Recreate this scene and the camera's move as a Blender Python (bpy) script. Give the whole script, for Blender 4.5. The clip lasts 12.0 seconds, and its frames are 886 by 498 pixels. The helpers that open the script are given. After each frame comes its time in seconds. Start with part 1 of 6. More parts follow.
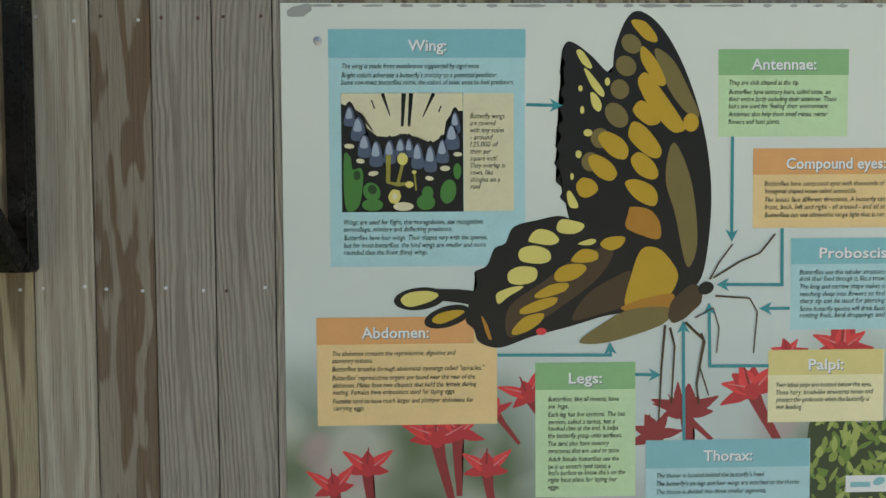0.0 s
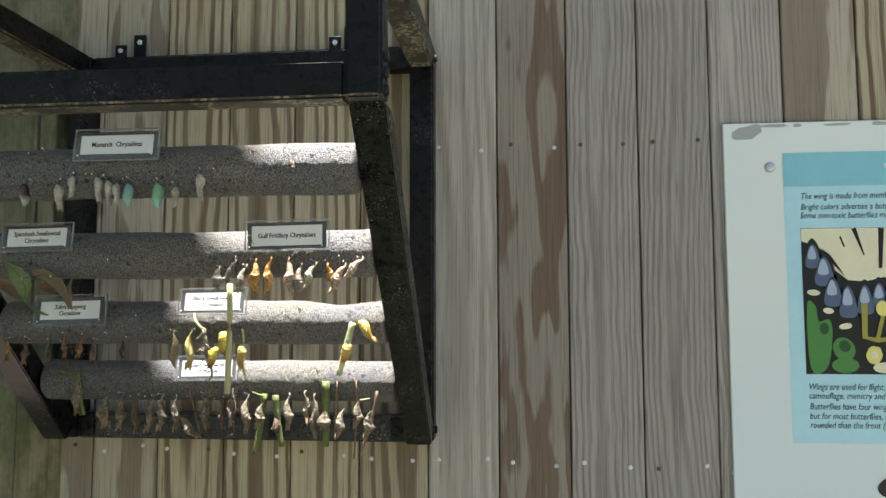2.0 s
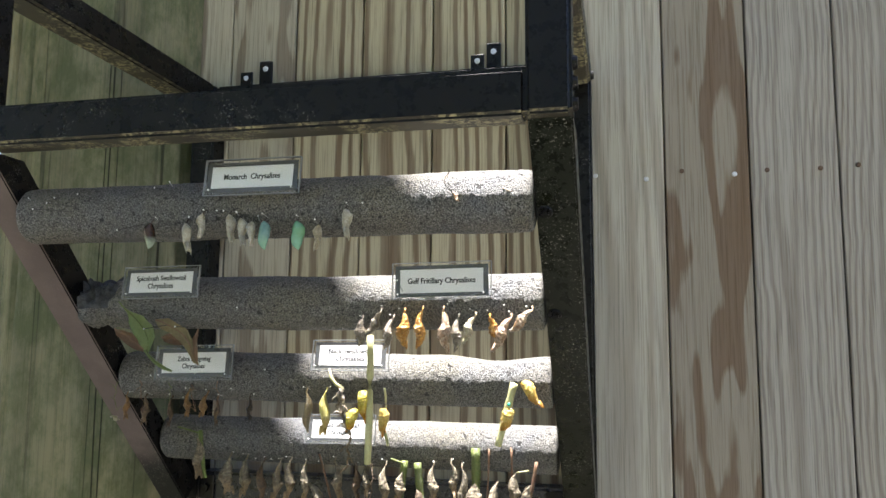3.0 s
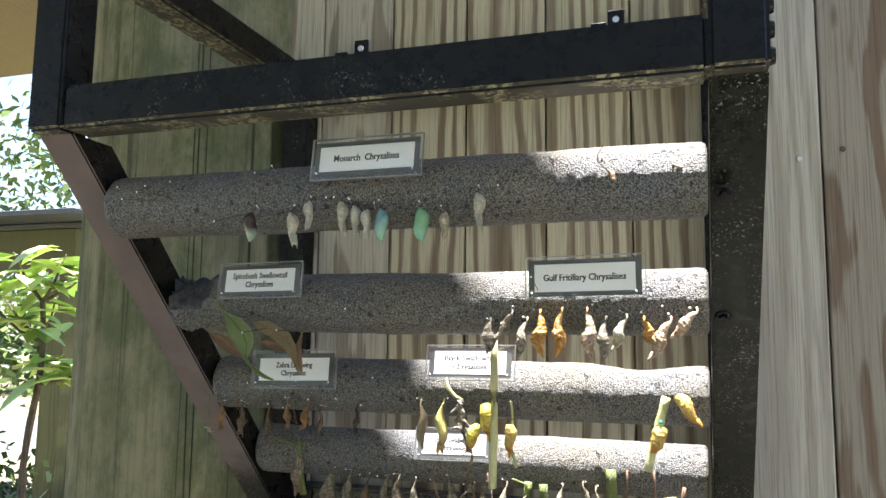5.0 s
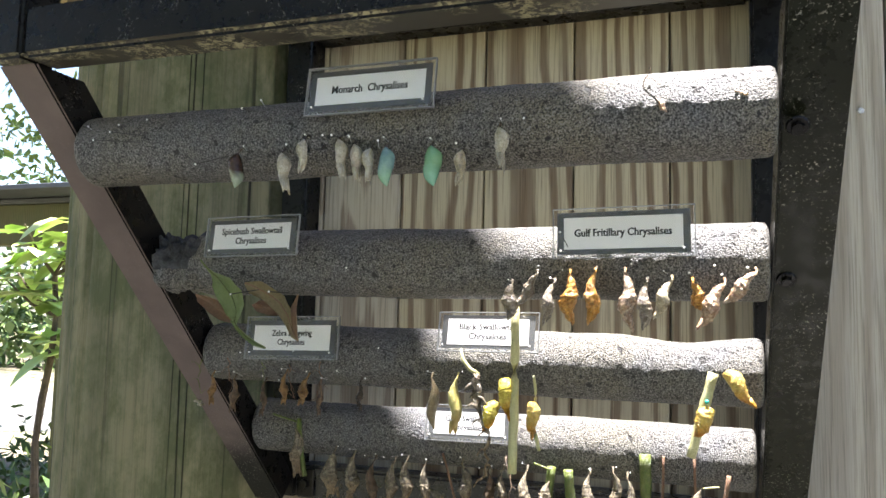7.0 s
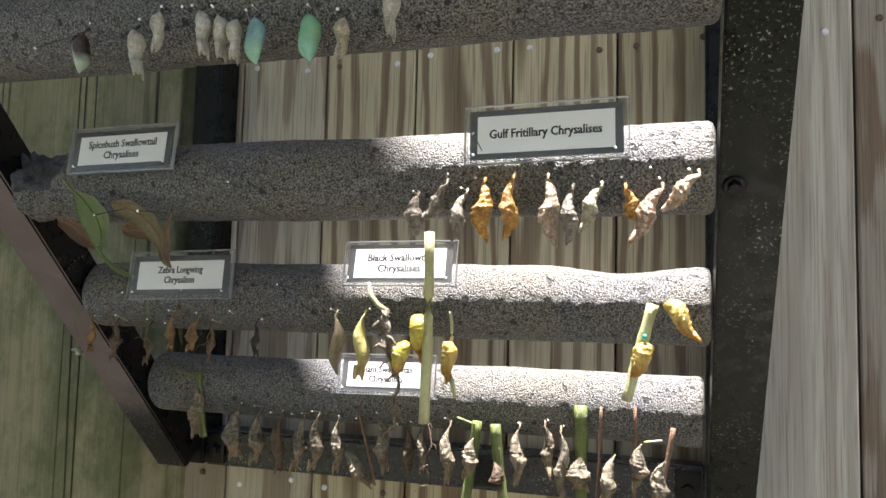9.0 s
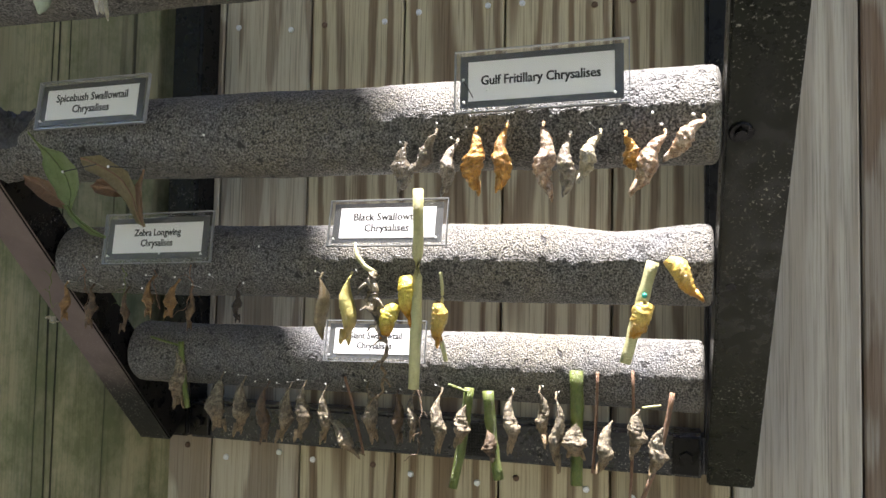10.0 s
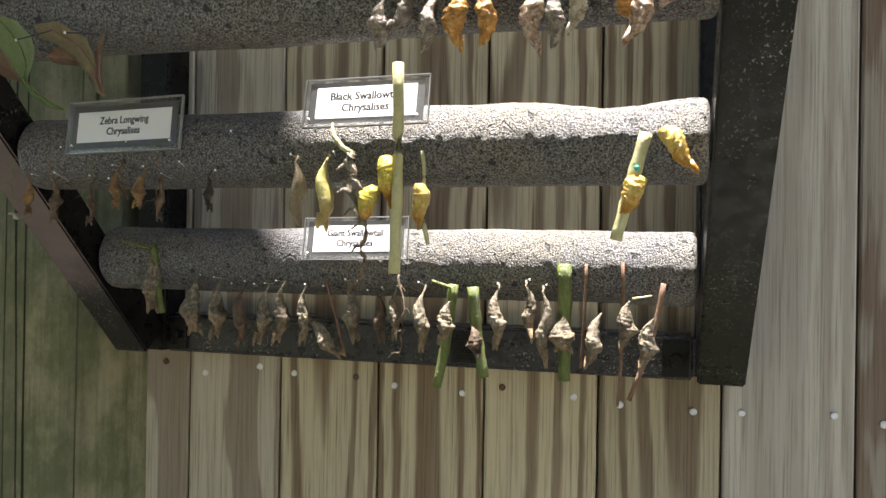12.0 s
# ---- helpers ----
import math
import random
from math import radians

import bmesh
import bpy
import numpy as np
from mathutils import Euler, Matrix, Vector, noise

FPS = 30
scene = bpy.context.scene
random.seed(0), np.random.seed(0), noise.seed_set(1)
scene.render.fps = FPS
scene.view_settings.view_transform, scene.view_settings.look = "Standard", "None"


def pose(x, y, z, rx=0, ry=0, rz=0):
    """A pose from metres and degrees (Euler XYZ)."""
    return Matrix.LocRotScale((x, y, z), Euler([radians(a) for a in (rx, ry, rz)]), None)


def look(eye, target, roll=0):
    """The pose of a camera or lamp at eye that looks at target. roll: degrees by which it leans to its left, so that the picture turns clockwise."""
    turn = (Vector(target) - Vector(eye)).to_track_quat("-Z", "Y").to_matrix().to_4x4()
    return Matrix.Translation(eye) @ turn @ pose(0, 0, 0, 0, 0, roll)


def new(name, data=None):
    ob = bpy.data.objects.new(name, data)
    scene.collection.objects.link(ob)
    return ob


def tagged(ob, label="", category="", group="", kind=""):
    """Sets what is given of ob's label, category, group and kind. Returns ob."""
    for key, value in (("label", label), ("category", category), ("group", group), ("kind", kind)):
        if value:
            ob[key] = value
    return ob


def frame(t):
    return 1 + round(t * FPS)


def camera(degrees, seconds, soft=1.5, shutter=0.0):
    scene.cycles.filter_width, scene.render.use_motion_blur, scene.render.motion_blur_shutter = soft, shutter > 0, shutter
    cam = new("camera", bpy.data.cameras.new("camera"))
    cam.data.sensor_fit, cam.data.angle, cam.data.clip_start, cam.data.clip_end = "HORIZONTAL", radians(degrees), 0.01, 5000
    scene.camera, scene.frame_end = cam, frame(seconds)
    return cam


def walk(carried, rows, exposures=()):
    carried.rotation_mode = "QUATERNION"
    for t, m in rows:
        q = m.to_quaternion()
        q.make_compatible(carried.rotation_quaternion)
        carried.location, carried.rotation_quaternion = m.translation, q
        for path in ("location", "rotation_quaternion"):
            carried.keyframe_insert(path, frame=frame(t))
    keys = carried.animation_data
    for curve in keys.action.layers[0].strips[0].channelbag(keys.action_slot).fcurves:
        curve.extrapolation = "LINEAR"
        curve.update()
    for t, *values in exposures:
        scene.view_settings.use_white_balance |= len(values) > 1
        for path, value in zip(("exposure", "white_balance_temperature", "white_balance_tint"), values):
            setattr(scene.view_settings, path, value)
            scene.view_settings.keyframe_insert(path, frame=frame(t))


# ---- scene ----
cam = camera(59.5, 12.0)
METRES, EYE, TILT, LEAN, TURN = 1.51, 1.55, -2.3, 0.4, -1.6
ROWS = [
    (0.0, 0.0, 0.0, 0.0, 0.0, 0.0, -0.0),
    (0.5, -0.1602, 0.0791, 0.0124, 2.4, 0.4, 0.5),
    (1.0, -0.3158, 0.1024, 0.0389, 2.37, 2.22, 1.11),
    (1.5, -0.4011, 0.114, 0.0615, 4.22, 4.63, 0.18),
    (2.0, -0.4578, 0.1599, 0.086, 7.56, 6.97, -0.58),
    (2.5, -0.5114, 0.2178, 0.1047, 11.1, 8.18, -1.46),
    (3.0, -0.5441, 0.2647, 0.1115, 14.48, 9.27, -1.44),
    (3.5, -0.5673, 0.2886, 0.1197, 17.37, 9.6, -1.93),
    (5.5, -0.6215, 0.3517, 0.1206, 19.68, 8.72, -1.86),
    (6.0, -0.6243, 0.369, 0.1173, 19.92, 8.55, -2.06),
    (6.5, -0.6321, 0.3891, 0.1146, 20.36, 7.88, -2.54),
    (7.0, -0.6383, 0.4074, 0.1131, 20.77, 7.47, -2.58),
    (9.0, -0.6255, 0.4943, 0.0811, 18.7, 6.79, -2.56),
    (9.5, -0.6236, 0.5049, 0.0788, 17.93, 6.32, -2.24),
    (10.0, -0.6316, 0.5167, 0.0721, 18.1, 5.21, -2.18),
    (10.5, -0.6353, 0.5295, 0.066, 17.64, 4.29, -1.81),
    (11.0, -0.6368, 0.5384, 0.0499, 17.35, 3.55, -2.1),
    (11.5, -0.636, 0.5438, 0.0336, 17.21, 3.0, -2.57),
    (12.0, -0.6343, 0.5416, 0.0298, 17.27, 2.32, -2.0),
]
walk(cam, [(t, pose(0, 0, EYE, TILT, LEAN, TURN) @ pose(METRES * x, METRES * y, METRES * z, 90 + pitch, roll, yaw)) for t, x, y, z, yaw, pitch, roll in ROWS],
     [(0.0, 2.52, 6700, 12), (1.0, 2.62, 6550, 12), (1.5, 2.7, 6350, 12), (2.5, 2.96, 6350, 15), (3.5, 3.18, 6300, 14), (6.0, 3.18, 6300, 16), (10.0, 2.92, 6450, 18), (12.0, 2.86, 6600, 17)])

ROOF_Z = 3.0
SUN_WAY = Vector((0.02, -0.03, -1.0)).normalized()

# ---- daylight ----
world = bpy.data.worlds.new("sky")
scene.world = world
world.use_nodes = True
wn = world.node_tree
sky = wn.nodes.new("ShaderNodeTexSky")
sky.sky_type = "NISHITA"
sky.sun_disc = False
sky.sun_elevation = math.asin(-SUN_WAY.z)
sky.sun_rotation = math.atan2(-SUN_WAY.x, -SUN_WAY.y)
wn.links.new(sky.outputs[0], wn.nodes["Background"].inputs[0])
wn.nodes["Background"].inputs[1].default_value = 0.05
sun = new("sun", bpy.data.lights.new("sun", "SUN"))
sun.data.energy = 5.0
sun.data.angle = radians(0.53)
sun.data.color = (1.0, 0.97, 0.91)
sun.matrix_world = look((0, 0, 0), SUN_WAY)

# ---- materials ----
class Graph:
    """A small node builder for one material."""
    def __init__(self, name, rough=0.6, metal=0.0, spec=0.5):
        self.mat = bpy.data.materials.new(name)
        self.mat.use_nodes = True
        self.t = self.mat.node_tree
        self.b = self.t.nodes["Principled BSDF"]
        self.b.inputs["Roughness"].default_value = rough
        self.b.inputs["Metallic"].default_value = metal
        self.b.inputs["Specular IOR Level"].default_value = spec

    def node(self, kind, **values):
        n = self.t.nodes.new("ShaderNode" + kind)
        for k, v in values.items():
            setattr(n, k, v)
        return n

    def put(self, value, socket):
        if isinstance(value, (int, float)):
            socket.default_value = value
        elif isinstance(value, tuple):
            socket.default_value = value if len(value) == len(socket.default_value) else (*value, 1.0)
        else:
            self.t.links.new(value, socket)

    def math(self, op, a, b=0.0, clamp=False):
        n = self.node("Math", operation=op, use_clamp=clamp)
        self.put(a, n.inputs[0])
        self.put(b, n.inputs[1])
        return n.outputs[0]

    def coords(self):
        return self.node("TexCoord").outputs["Object"]

    def random(self):
        return self.node("ObjectInfo").outputs["Random"]

    def scaled(self, vec, s, shift=None):
        n = self.node("Mapping")
        self.put(vec, n.inputs["Vector"])
        n.inputs["Scale"].default_value = s
        if shift is not None:
            c = self.node("CombineXYZ")
            for i in range(3):
                self.put(shift, c.inputs[i])
            self.put(c.outputs[0], n.inputs["Location"])
        return n.outputs[0]

    def noise(self, vec, scale=1.0, detail=3.0, rough=0.55):
        n = self.node("TexNoise")
        self.put(vec, n.inputs["Vector"])
        n.inputs["Scale"].default_value = scale
        n.inputs["Detail"].default_value = detail
        n.inputs["Roughness"].default_value = rough
        return n.outputs[0]

    def cells(self, vec, scale):
        n = self.node("TexVoronoi")
        self.put(vec, n.inputs["Vector"])
        n.inputs["Scale"].default_value = scale
        return n.outputs["Distance"]

    def ramp(self, value, lo, hi):
        n = self.node("MapRange")
        self.put(value, n.inputs[0])
        n.inputs[1].default_value, n.inputs[2].default_value = lo, hi
        return n.outputs[0]

    def mix(self, f, a, b):
        n = self.node("Mix", data_type="RGBA")
        self.put(f, n.inputs[0])
        self.put(a, n.inputs[6])
        self.put(b, n.inputs[7])
        return n.outputs[2]

    def colour(self, c):
        self.put(c, self.b.inputs["Base Color"])
        return self

    def bump(self, height, depth, strength=1.0):
        n = self.node("Bump")
        n.inputs["Distance"].default_value = depth
        n.inputs["Strength"].default_value = strength
        self.put(height, n.inputs["Height"])
        self.t.links.new(n.outputs[0], self.b.inputs["Normal"])
        return self


def wood(name, light, dark, weather, ring=0.009, heart=0.03, wander=0.05, grey=0.5, contrast=0.7, green=0.0, islands=0.0, cracks=0.0, fibre=0.4, edge=(-0.1, 0.8)):
    """Flat-sawn softwood: rings round a wandering heart line, or figured islands; fine fibres, weathered streaks."""
    g = Graph(name, rough=0.75, spec=0.2)
    c, r = g.coords(), g.random()
    far = g.math("MULTIPLY", r, 60.0)
    sep = g.node("SeparateXYZ")
    g.put(c, sep.inputs[0])
    fine = g.noise(g.scaled(c, (420.0, 60.0, 7.0), far), 1.0, 3.0, 0.7)
    if islands:
        swirl = g.noise(g.scaled(c, (15.0, 0.0, 2.4), far), 1.0, 2.4, 0.5)
        phase = g.math("ADD", g.math("MULTIPLY", swirl, 6.283 * islands), g.math("MULTIPLY", fine, 0.9))
        band = g.ramp(g.math("SINE", phase), -0.30, 0.15)
    else:
        drift = g.noise(g.scaled(c, (3.0, 0.0, 0.75), far), 1.0, 1.5)
        sway = g.noise(g.scaled(c, (1.0, 0.0, 0.8), g.math("ADD", far, 7.0)), 1.0, 1.0)
        wiggle = g.noise(g.scaled(c, (6.0, 0.0, 7.0), g.math("ADD", far, 2.0)), 1.0, 2.0)
        depth = g.math("ADD", heart, g.math("MULTIPLY", g.math("SUBTRACT", drift, 0.5), wander * 4.0))
        side = g.math("ADD", sep.outputs[0], g.math("ADD", g.math("MULTIPLY", g.math("SUBTRACT", sway, 0.5), 0.12),
                                                    g.math("MULTIPLY", g.math("SUBTRACT", r, 0.5), 0.09)))
        side = g.math("ADD", side, g.math("MULTIPLY", g.math("SUBTRACT", wiggle, 0.5), 0.014))
        radius = g.math("SQRT", g.math("ADD", g.math("MULTIPLY", side, side), g.math("MULTIPLY", depth, depth)))
        uneven = g.noise(g.scaled(c, (34.0, 0.0, 0.9), g.math("ADD", far, 5.0)), 1.0, 2.0)
        phase = g.math("ADD", g.math("MULTIPLY", radius, 6.283 / ring), g.math("ADD", g.math("MULTIPLY", fine, 0.8), g.math("MULTIPLY", uneven, 5.0)))
        band = g.ramp(g.math("SINE", phase), edge[0], edge[1])
    streak = g.ramp(g.noise(g.scaled(c, (60.0, 10.0, 2.2), g.math("ADD", far, 3.0)), 1.0, 4.0, 0.65), 0.36, 0.66)
    patch = g.ramp(g.noise(g.scaled(c, (8.0, 4.0, 2.0), g.math("ADD", far, 11.0)), 1.0, 4.0), 0.38, 0.64)
    col = g.mix(g.math("MULTIPLY", band, contrast), light, dark)
    col = g.mix(g.math("MULTIPLY", g.math("ADD", g.math("MULTIPLY", streak, 0.55), g.math("MULTIPLY", patch, 0.45)), grey), col, weather)
    col = g.mix(g.math("MULTIPLY", g.ramp(fine, 0.48, 0.70), fibre), col, tuple(x * 0.5 for x in dark))
    if green:
        algae = g.ramp(g.noise(g.scaled(c, (11.0, 11.0, 6.0), g.math("ADD", far, 19.0)), 1.0, 8.0, 0.75), 0.42, 0.57)
        col = g.mix(g.math("MULTIPLY", algae, green), col, (0.072, 0.094, 0.040))
    tall = fine
    if cracks:
        split = g.noise(g.scaled(c, (11.0, 11.0, 0.14), g.math("ADD", far, 31.0)), 1.0, 3.0, 0.55)
        gap = g.ramp(g.math("ABSOLUTE", g.math("SUBTRACT", split, 0.5)), 0.0075, 0.002)
        some = g.ramp(g.noise(g.scaled(c, (5.0, 5.0, 0.5), g.math("ADD", far, 37.0)), 1.0, 2.0), 0.44, 0.52)
        gap = g.math("MULTIPLY", gap, some)
        col = g.mix(g.math("MULTIPLY", gap, cracks), col, (0.012, 0.011, 0.008))
        tall = g.math("SUBTRACT", fine, g.math("MULTIPLY", gap, 4.0))
    tone = g.math("ADD", 0.84, g.math("MULTIPLY", r, 0.32))
    hsv = g.node("HueSaturation")
    g.put(col, hsv.inputs["Color"])
    g.put(tone, hsv.inputs["Value"])
    g.colour(hsv.outputs[0])
    g.bump(g.math("ADD", g.math("MULTIPLY", band, 0.5), tall), 0.0012, 0.8)
    return g.mat


def plain(name, colour, rough=0.6, spec=0.4, vary=0.12, scale=30.0, relief=0.0004, metal=0.0, scatter=0.0):
    """A plain surface with mottling at two scales and a fine relief."""
    g = Graph(name, rough, metal, spec)
    c = g.coords()
    n = g.math("ADD", g.math("MULTIPLY", g.noise(c, scale, 4.0), 0.6), g.math("MULTIPLY", g.noise(c, scale * 7, 3.0), 0.4))
    g.colour(g.mix(g.ramp(n, 0.3, 0.7), tuple(x * (1 - vary * 2) for x in colour), tuple(min(1.0, x * (1 + vary)) for x in colour)))
    g.bump(n, relief)
    if scatter:
        g.b.inputs["Subsurface Weight"].default_value = scatter
        g.b.inputs["Subsurface Radius"].default_value = (0.006, 0.005, 0.003)
    return g.mat


WOOD_GREY = wood("weathered_grey_wood", (0.335, 0.303, 0.252), (0.160, 0.130, 0.102), (0.325, 0.308, 0.275), 0.0085, 0.03, 0.010, 0.5, 0.66, fibre=0.62, edge=(-0.4, 0.9))
WOOD_BROWN = wood("brown_knotty_wood", (0.315, 0.275, 0.210), (0.150, 0.088, 0.046), (0.28, 0.25, 0.212), 0.030, 0.035, 0.055, 0.30, 0.82, islands=3.6, fibre=0.5)
WOOD_TAN = wood("tan_treated_wood", (0.425, 0.368, 0.236), (0.135, 0.086, 0.048), (0.315, 0.280, 0.195), 0.020, 0.035, 0.026, 0.40, 0.92, fibre=0.6, edge=(0.0, 0.75))
WOOD_SILVER = wood("silvery_pale_wood", (0.385, 0.352, 0.280), (0.215, 0.178, 0.130), (0.355, 0.338, 0.29), 0.017, 0.05, 0.03, 0.5, 0.66, fibre=0.58, edge=(-0.5, 0.9))
WOOD_PALE = wood("pale_tan_wood", (0.42, 0.372, 0.27), (0.185, 0.138, 0.092), (0.345, 0.312, 0.245), 0.020, 0.05, 0.05, 0.4, 0.85, islands=3.0, fibre=0.58)
WOOD_POST = wood("green_stained_timber", (0.270, 0.245, 0.140), (0.085, 0.078, 0.046), (0.175, 0.168, 0.108), 0.045, 0.16, 0.05, 0.7, 0.4, 0.72, cracks=0.97, fibre=0.4)
WOOD_BEAM = wood("brown_beam_wood", (0.115, 0.108, 0.050), (0.055, 0.045, 0.022), (0.085, 0.080, 0.045), 0.02, 0.1, 0.03, 0.5, 0.6, 0.3)
WOOD_NEW = wood("yellow_roof_wood", (0.19, 0.14, 0.08), (0.11, 0.07, 0.035), (0.16, 0.125, 0.085), 0.02, 0.08, 0.03, 0.3, 0.6)


def steel(name, base=(0.0055, 0.005, 0.0047), dusty=(0.015, 0.0135, 0.011), region=0.60, spec=0.17):
    """Black painted steel with dust specks and pale lichen."""
    g = Graph(name, rough=0.32, spec=spec)
    c = g.coords()
    specks = g.math("MULTIPLY", g.ramp(g.noise(c, 380.0, 3.0, 0.7), 0.60, 0.66), g.ramp(g.noise(c, 9.0, 4.0, 0.7), region - 0.06, region + 0.10))
    dust = g.ramp(g.noise(c, 60.0, 5.0, 0.7), 0.42, 0.75)
    col = g.mix(g.math("MULTIPLY", dust, 0.4), base, dusty)
    col = g.mix(specks, col, (0.34, 0.33, 0.28))
    g.colour(col)
    g.put(g.math("ADD", 0.24, g.math("MULTIPLY", dust, 0.35)), g.b.inputs["Roughness"])
    g.bump(g.math("ADD", g.noise(c, 70.0, 4.0), specks), 0.0006, 0.6)
    return g.mat


def dirty_steel(name, base, crust):
    """Underside of the frame: paint under algae, with a crust of lichen."""
    g = Graph(name, rough=0.5, spec=0.4)
    c = g.coords()
    film = g.ramp(g.noise(c, 16.0, 4.0, 0.6), 0.35, 0.7)
    lump = g.math("MULTIPLY", g.ramp(g.noise(c, 150.0, 4.0, 0.75), 0.48, 0.56), g.ramp(g.noise(c, 17.0, 3.0), 0.44, 0.56))
    col = g.mix(film, base, tuple(x * 1.8 for x in base))
    g.colour(g.mix(g.math("MULTIPLY", lump, crust), col, (0.42, 0.38, 0.22)))
    g.bump(lump, 0.0012, 0.9)
    return g.mat


STEEL = steel("black_painted_steel", region=0.61)
# lower bar: bluish sky sheen put into base and dust colours, specular raised
STEEL_SHEEN = steel("sky_sheen_black_steel", (0.008, 0.009, 0.012), (0.022, 0.023, 0.026), 0.50, 0.45)
STEEL_GREEN = steel("algae_filmed_steel", (0.007, 0.008, 0.004), (0.020, 0.021, 0.012), 0.52)
STEEL_CRUST = dirty_steel("lichen_crusted_steel", (0.035, 0.031, 0.022), 0.9)


def two_tone_steel(name, upper_tone, foot_tone, z0, z1):
    """Sloping bar: purple-brown above, black and speckled near its foot."""
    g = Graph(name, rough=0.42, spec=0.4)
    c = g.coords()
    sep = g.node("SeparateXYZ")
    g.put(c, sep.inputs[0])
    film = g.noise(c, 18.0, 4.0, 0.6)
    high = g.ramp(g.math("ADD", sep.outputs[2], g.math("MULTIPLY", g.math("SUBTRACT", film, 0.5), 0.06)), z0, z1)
    top = g.mix(g.ramp(film, 0.35, 0.7), upper_tone, tuple(x * 1.35 for x in upper_tone))
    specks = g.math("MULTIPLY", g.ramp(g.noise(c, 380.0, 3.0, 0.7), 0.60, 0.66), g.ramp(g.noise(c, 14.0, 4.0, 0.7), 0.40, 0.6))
    low = g.mix(specks, foot_tone, (0.36, 0.34, 0.28))
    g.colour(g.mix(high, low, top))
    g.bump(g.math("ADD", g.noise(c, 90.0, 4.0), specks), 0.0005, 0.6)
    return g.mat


STEEL_ROSE = two_tone_steel("purple_brown_steel", (0.118, 0.091, 0.084), (0.012, 0.011, 0.010), 1.50, 1.56)


def foam(name):
    """Grey open-cell foam: salt-and-pepper grain, scattered pits, grime."""
    g = Graph(name, rough=0.55, spec=0.5)
    c = g.coords()
    grain = g.noise(c, 640.0, 2.0, 0.6)
    mid = g.noise(c, 150.0, 4.0, 0.75)
    grime = g.ramp(g.noise(c, 9.0, 5.0, 0.7), 0.36, 0.64)
    pits = g.math("MULTIPLY", g.ramp(g.noise(g.scaled(c, (1, 1, 1), 4.0), 115.0, 2.5), 0.625, 0.68), 0.95)
    col = g.mix(grime, (0.098, 0.103, 0.115), (0.146, 0.132, 0.094))
    col = g.mix(g.ramp(grain, 0.50, 0.40), col, (0.012, 0.012, 0.012))
    col = g.mix(g.math("MULTIPLY", g.ramp(grain, 0.54, 0.66), 0.85), col, (0.27, 0.265, 0.255))
    col = g.mix(g.math("MULTIPLY", g.ramp(mid, 0.48, 0.36), 0.45), col, (0.04, 0.039, 0.037))
    col = g.mix(pits, col, (0.012, 0.011, 0.010))
    g.colour(col)
    g.bump(g.math("ADD", g.math("ADD", g.math("MULTIPLY", grain, 1.5), g.math("MULTIPLY", mid, 1.0)), g.math("MULTIPLY", pits, -0.9)), 0.0020, 1.0)
    return g.mat


FOAM = foam("grey_foam")
FOAM_TORN = plain("torn_dark_foam", (0.062, 0.064, 0.070), 0.95, 0.2, 0.4, 60.0, 0.004)
GALV = plain("galvanised_nail", (0.66, 0.67, 0.68), 0.4, 0.5, 0.2, 300.0, 0.0003, 0.3)
RUST = plain("rusty_nail", (0.12, 0.075, 0.05), 0.8, 0.3, 0.3, 300.0, 0.0005)
PIN = plain("steel_pin", (0.5, 0.5, 0.5), 0.3, 0.5, 0.1, 200.0, 0.0, 0.9)
PIN_DARK = plain("dark_pin_shank", (0.03, 0.028, 0.025), 0.5, 0.4, 0.1, 200.0, 0.0)
PEARL = plain("white_pin_head", (0.8, 0.8, 0.78), 0.25, 0.5, 0.05, 200.0, 0.0)
PAPER = plain("white_paper", (0.87, 0.87, 0.865), 0.6, 0.3, 0.02, 60.0, 0.0)
INK = plain("black_ink", (0.012, 0.012, 0.013), 0.5, 0.3, 0.1, 60.0, 0.0)
RIM = plain("milky_plastic_edge", (0.26, 0.27, 0.27), 0.2, 0.5, 0.1, 60.0, 0.0)
BORDER = plain("dark_grey_card", (0.07, 0.073, 0.073), 0.4, 0.4, 0.15, 60.0, 0.0)


def clear_plastic(name):
    g = Graph(name)
    t = g.t
    gloss = g.node("BsdfGlossy")
    gloss.inputs["Roughness"].default_value = 0.10
    clear = g.node("BsdfTransparent")
    clear.inputs[0].default_value = (0.985, 0.99, 0.99, 1)
    fres = g.node("Fresnel")
    fres.inputs[0].default_value = 1.5
    m = g.node("MixShader")
    c = g.coords()
    b = g.node("Bump")
    b.inputs["Distance"].default_value = 0.002
    g.put(g.noise(c, 35.0, 2.0), b.inputs["Height"])
    t.links.new(b.outputs[0], gloss.inputs["Normal"])
    t.links.new(g.math("MULTIPLY", fres.outputs[0], 0.6), m.inputs[0])
    t.links.new(clear.outputs[0], m.inputs[1])
    t.links.new(gloss.outputs[0], m.inputs[2])
    # a thin diffuse white veil stands in for sun glare on the film, with scuffs
    glare = g.node("BsdfDiffuse")
    glare.inputs[0].default_value = (0.9, 0.91, 0.92, 1)
    veil = g.node("MixShader")
    g.put(g.math("ADD", 0.042, g.math("MULTIPLY", g.ramp(g.noise(g.scaled(c, (90.0, 20.0, 240.0)), 1.0, 4.0, 0.7), 0.58, 0.78), 0.06)), veil.inputs[0])
    t.links.new(m.outputs[0], veil.inputs[1])
    t.links.new(glare.outputs[0], veil.inputs[2])
    t.links.new(veil.outputs[0], t.nodes["Material Output"].inputs[0])
    return g.mat


CLEAR = clear_plastic("clear_laminate")

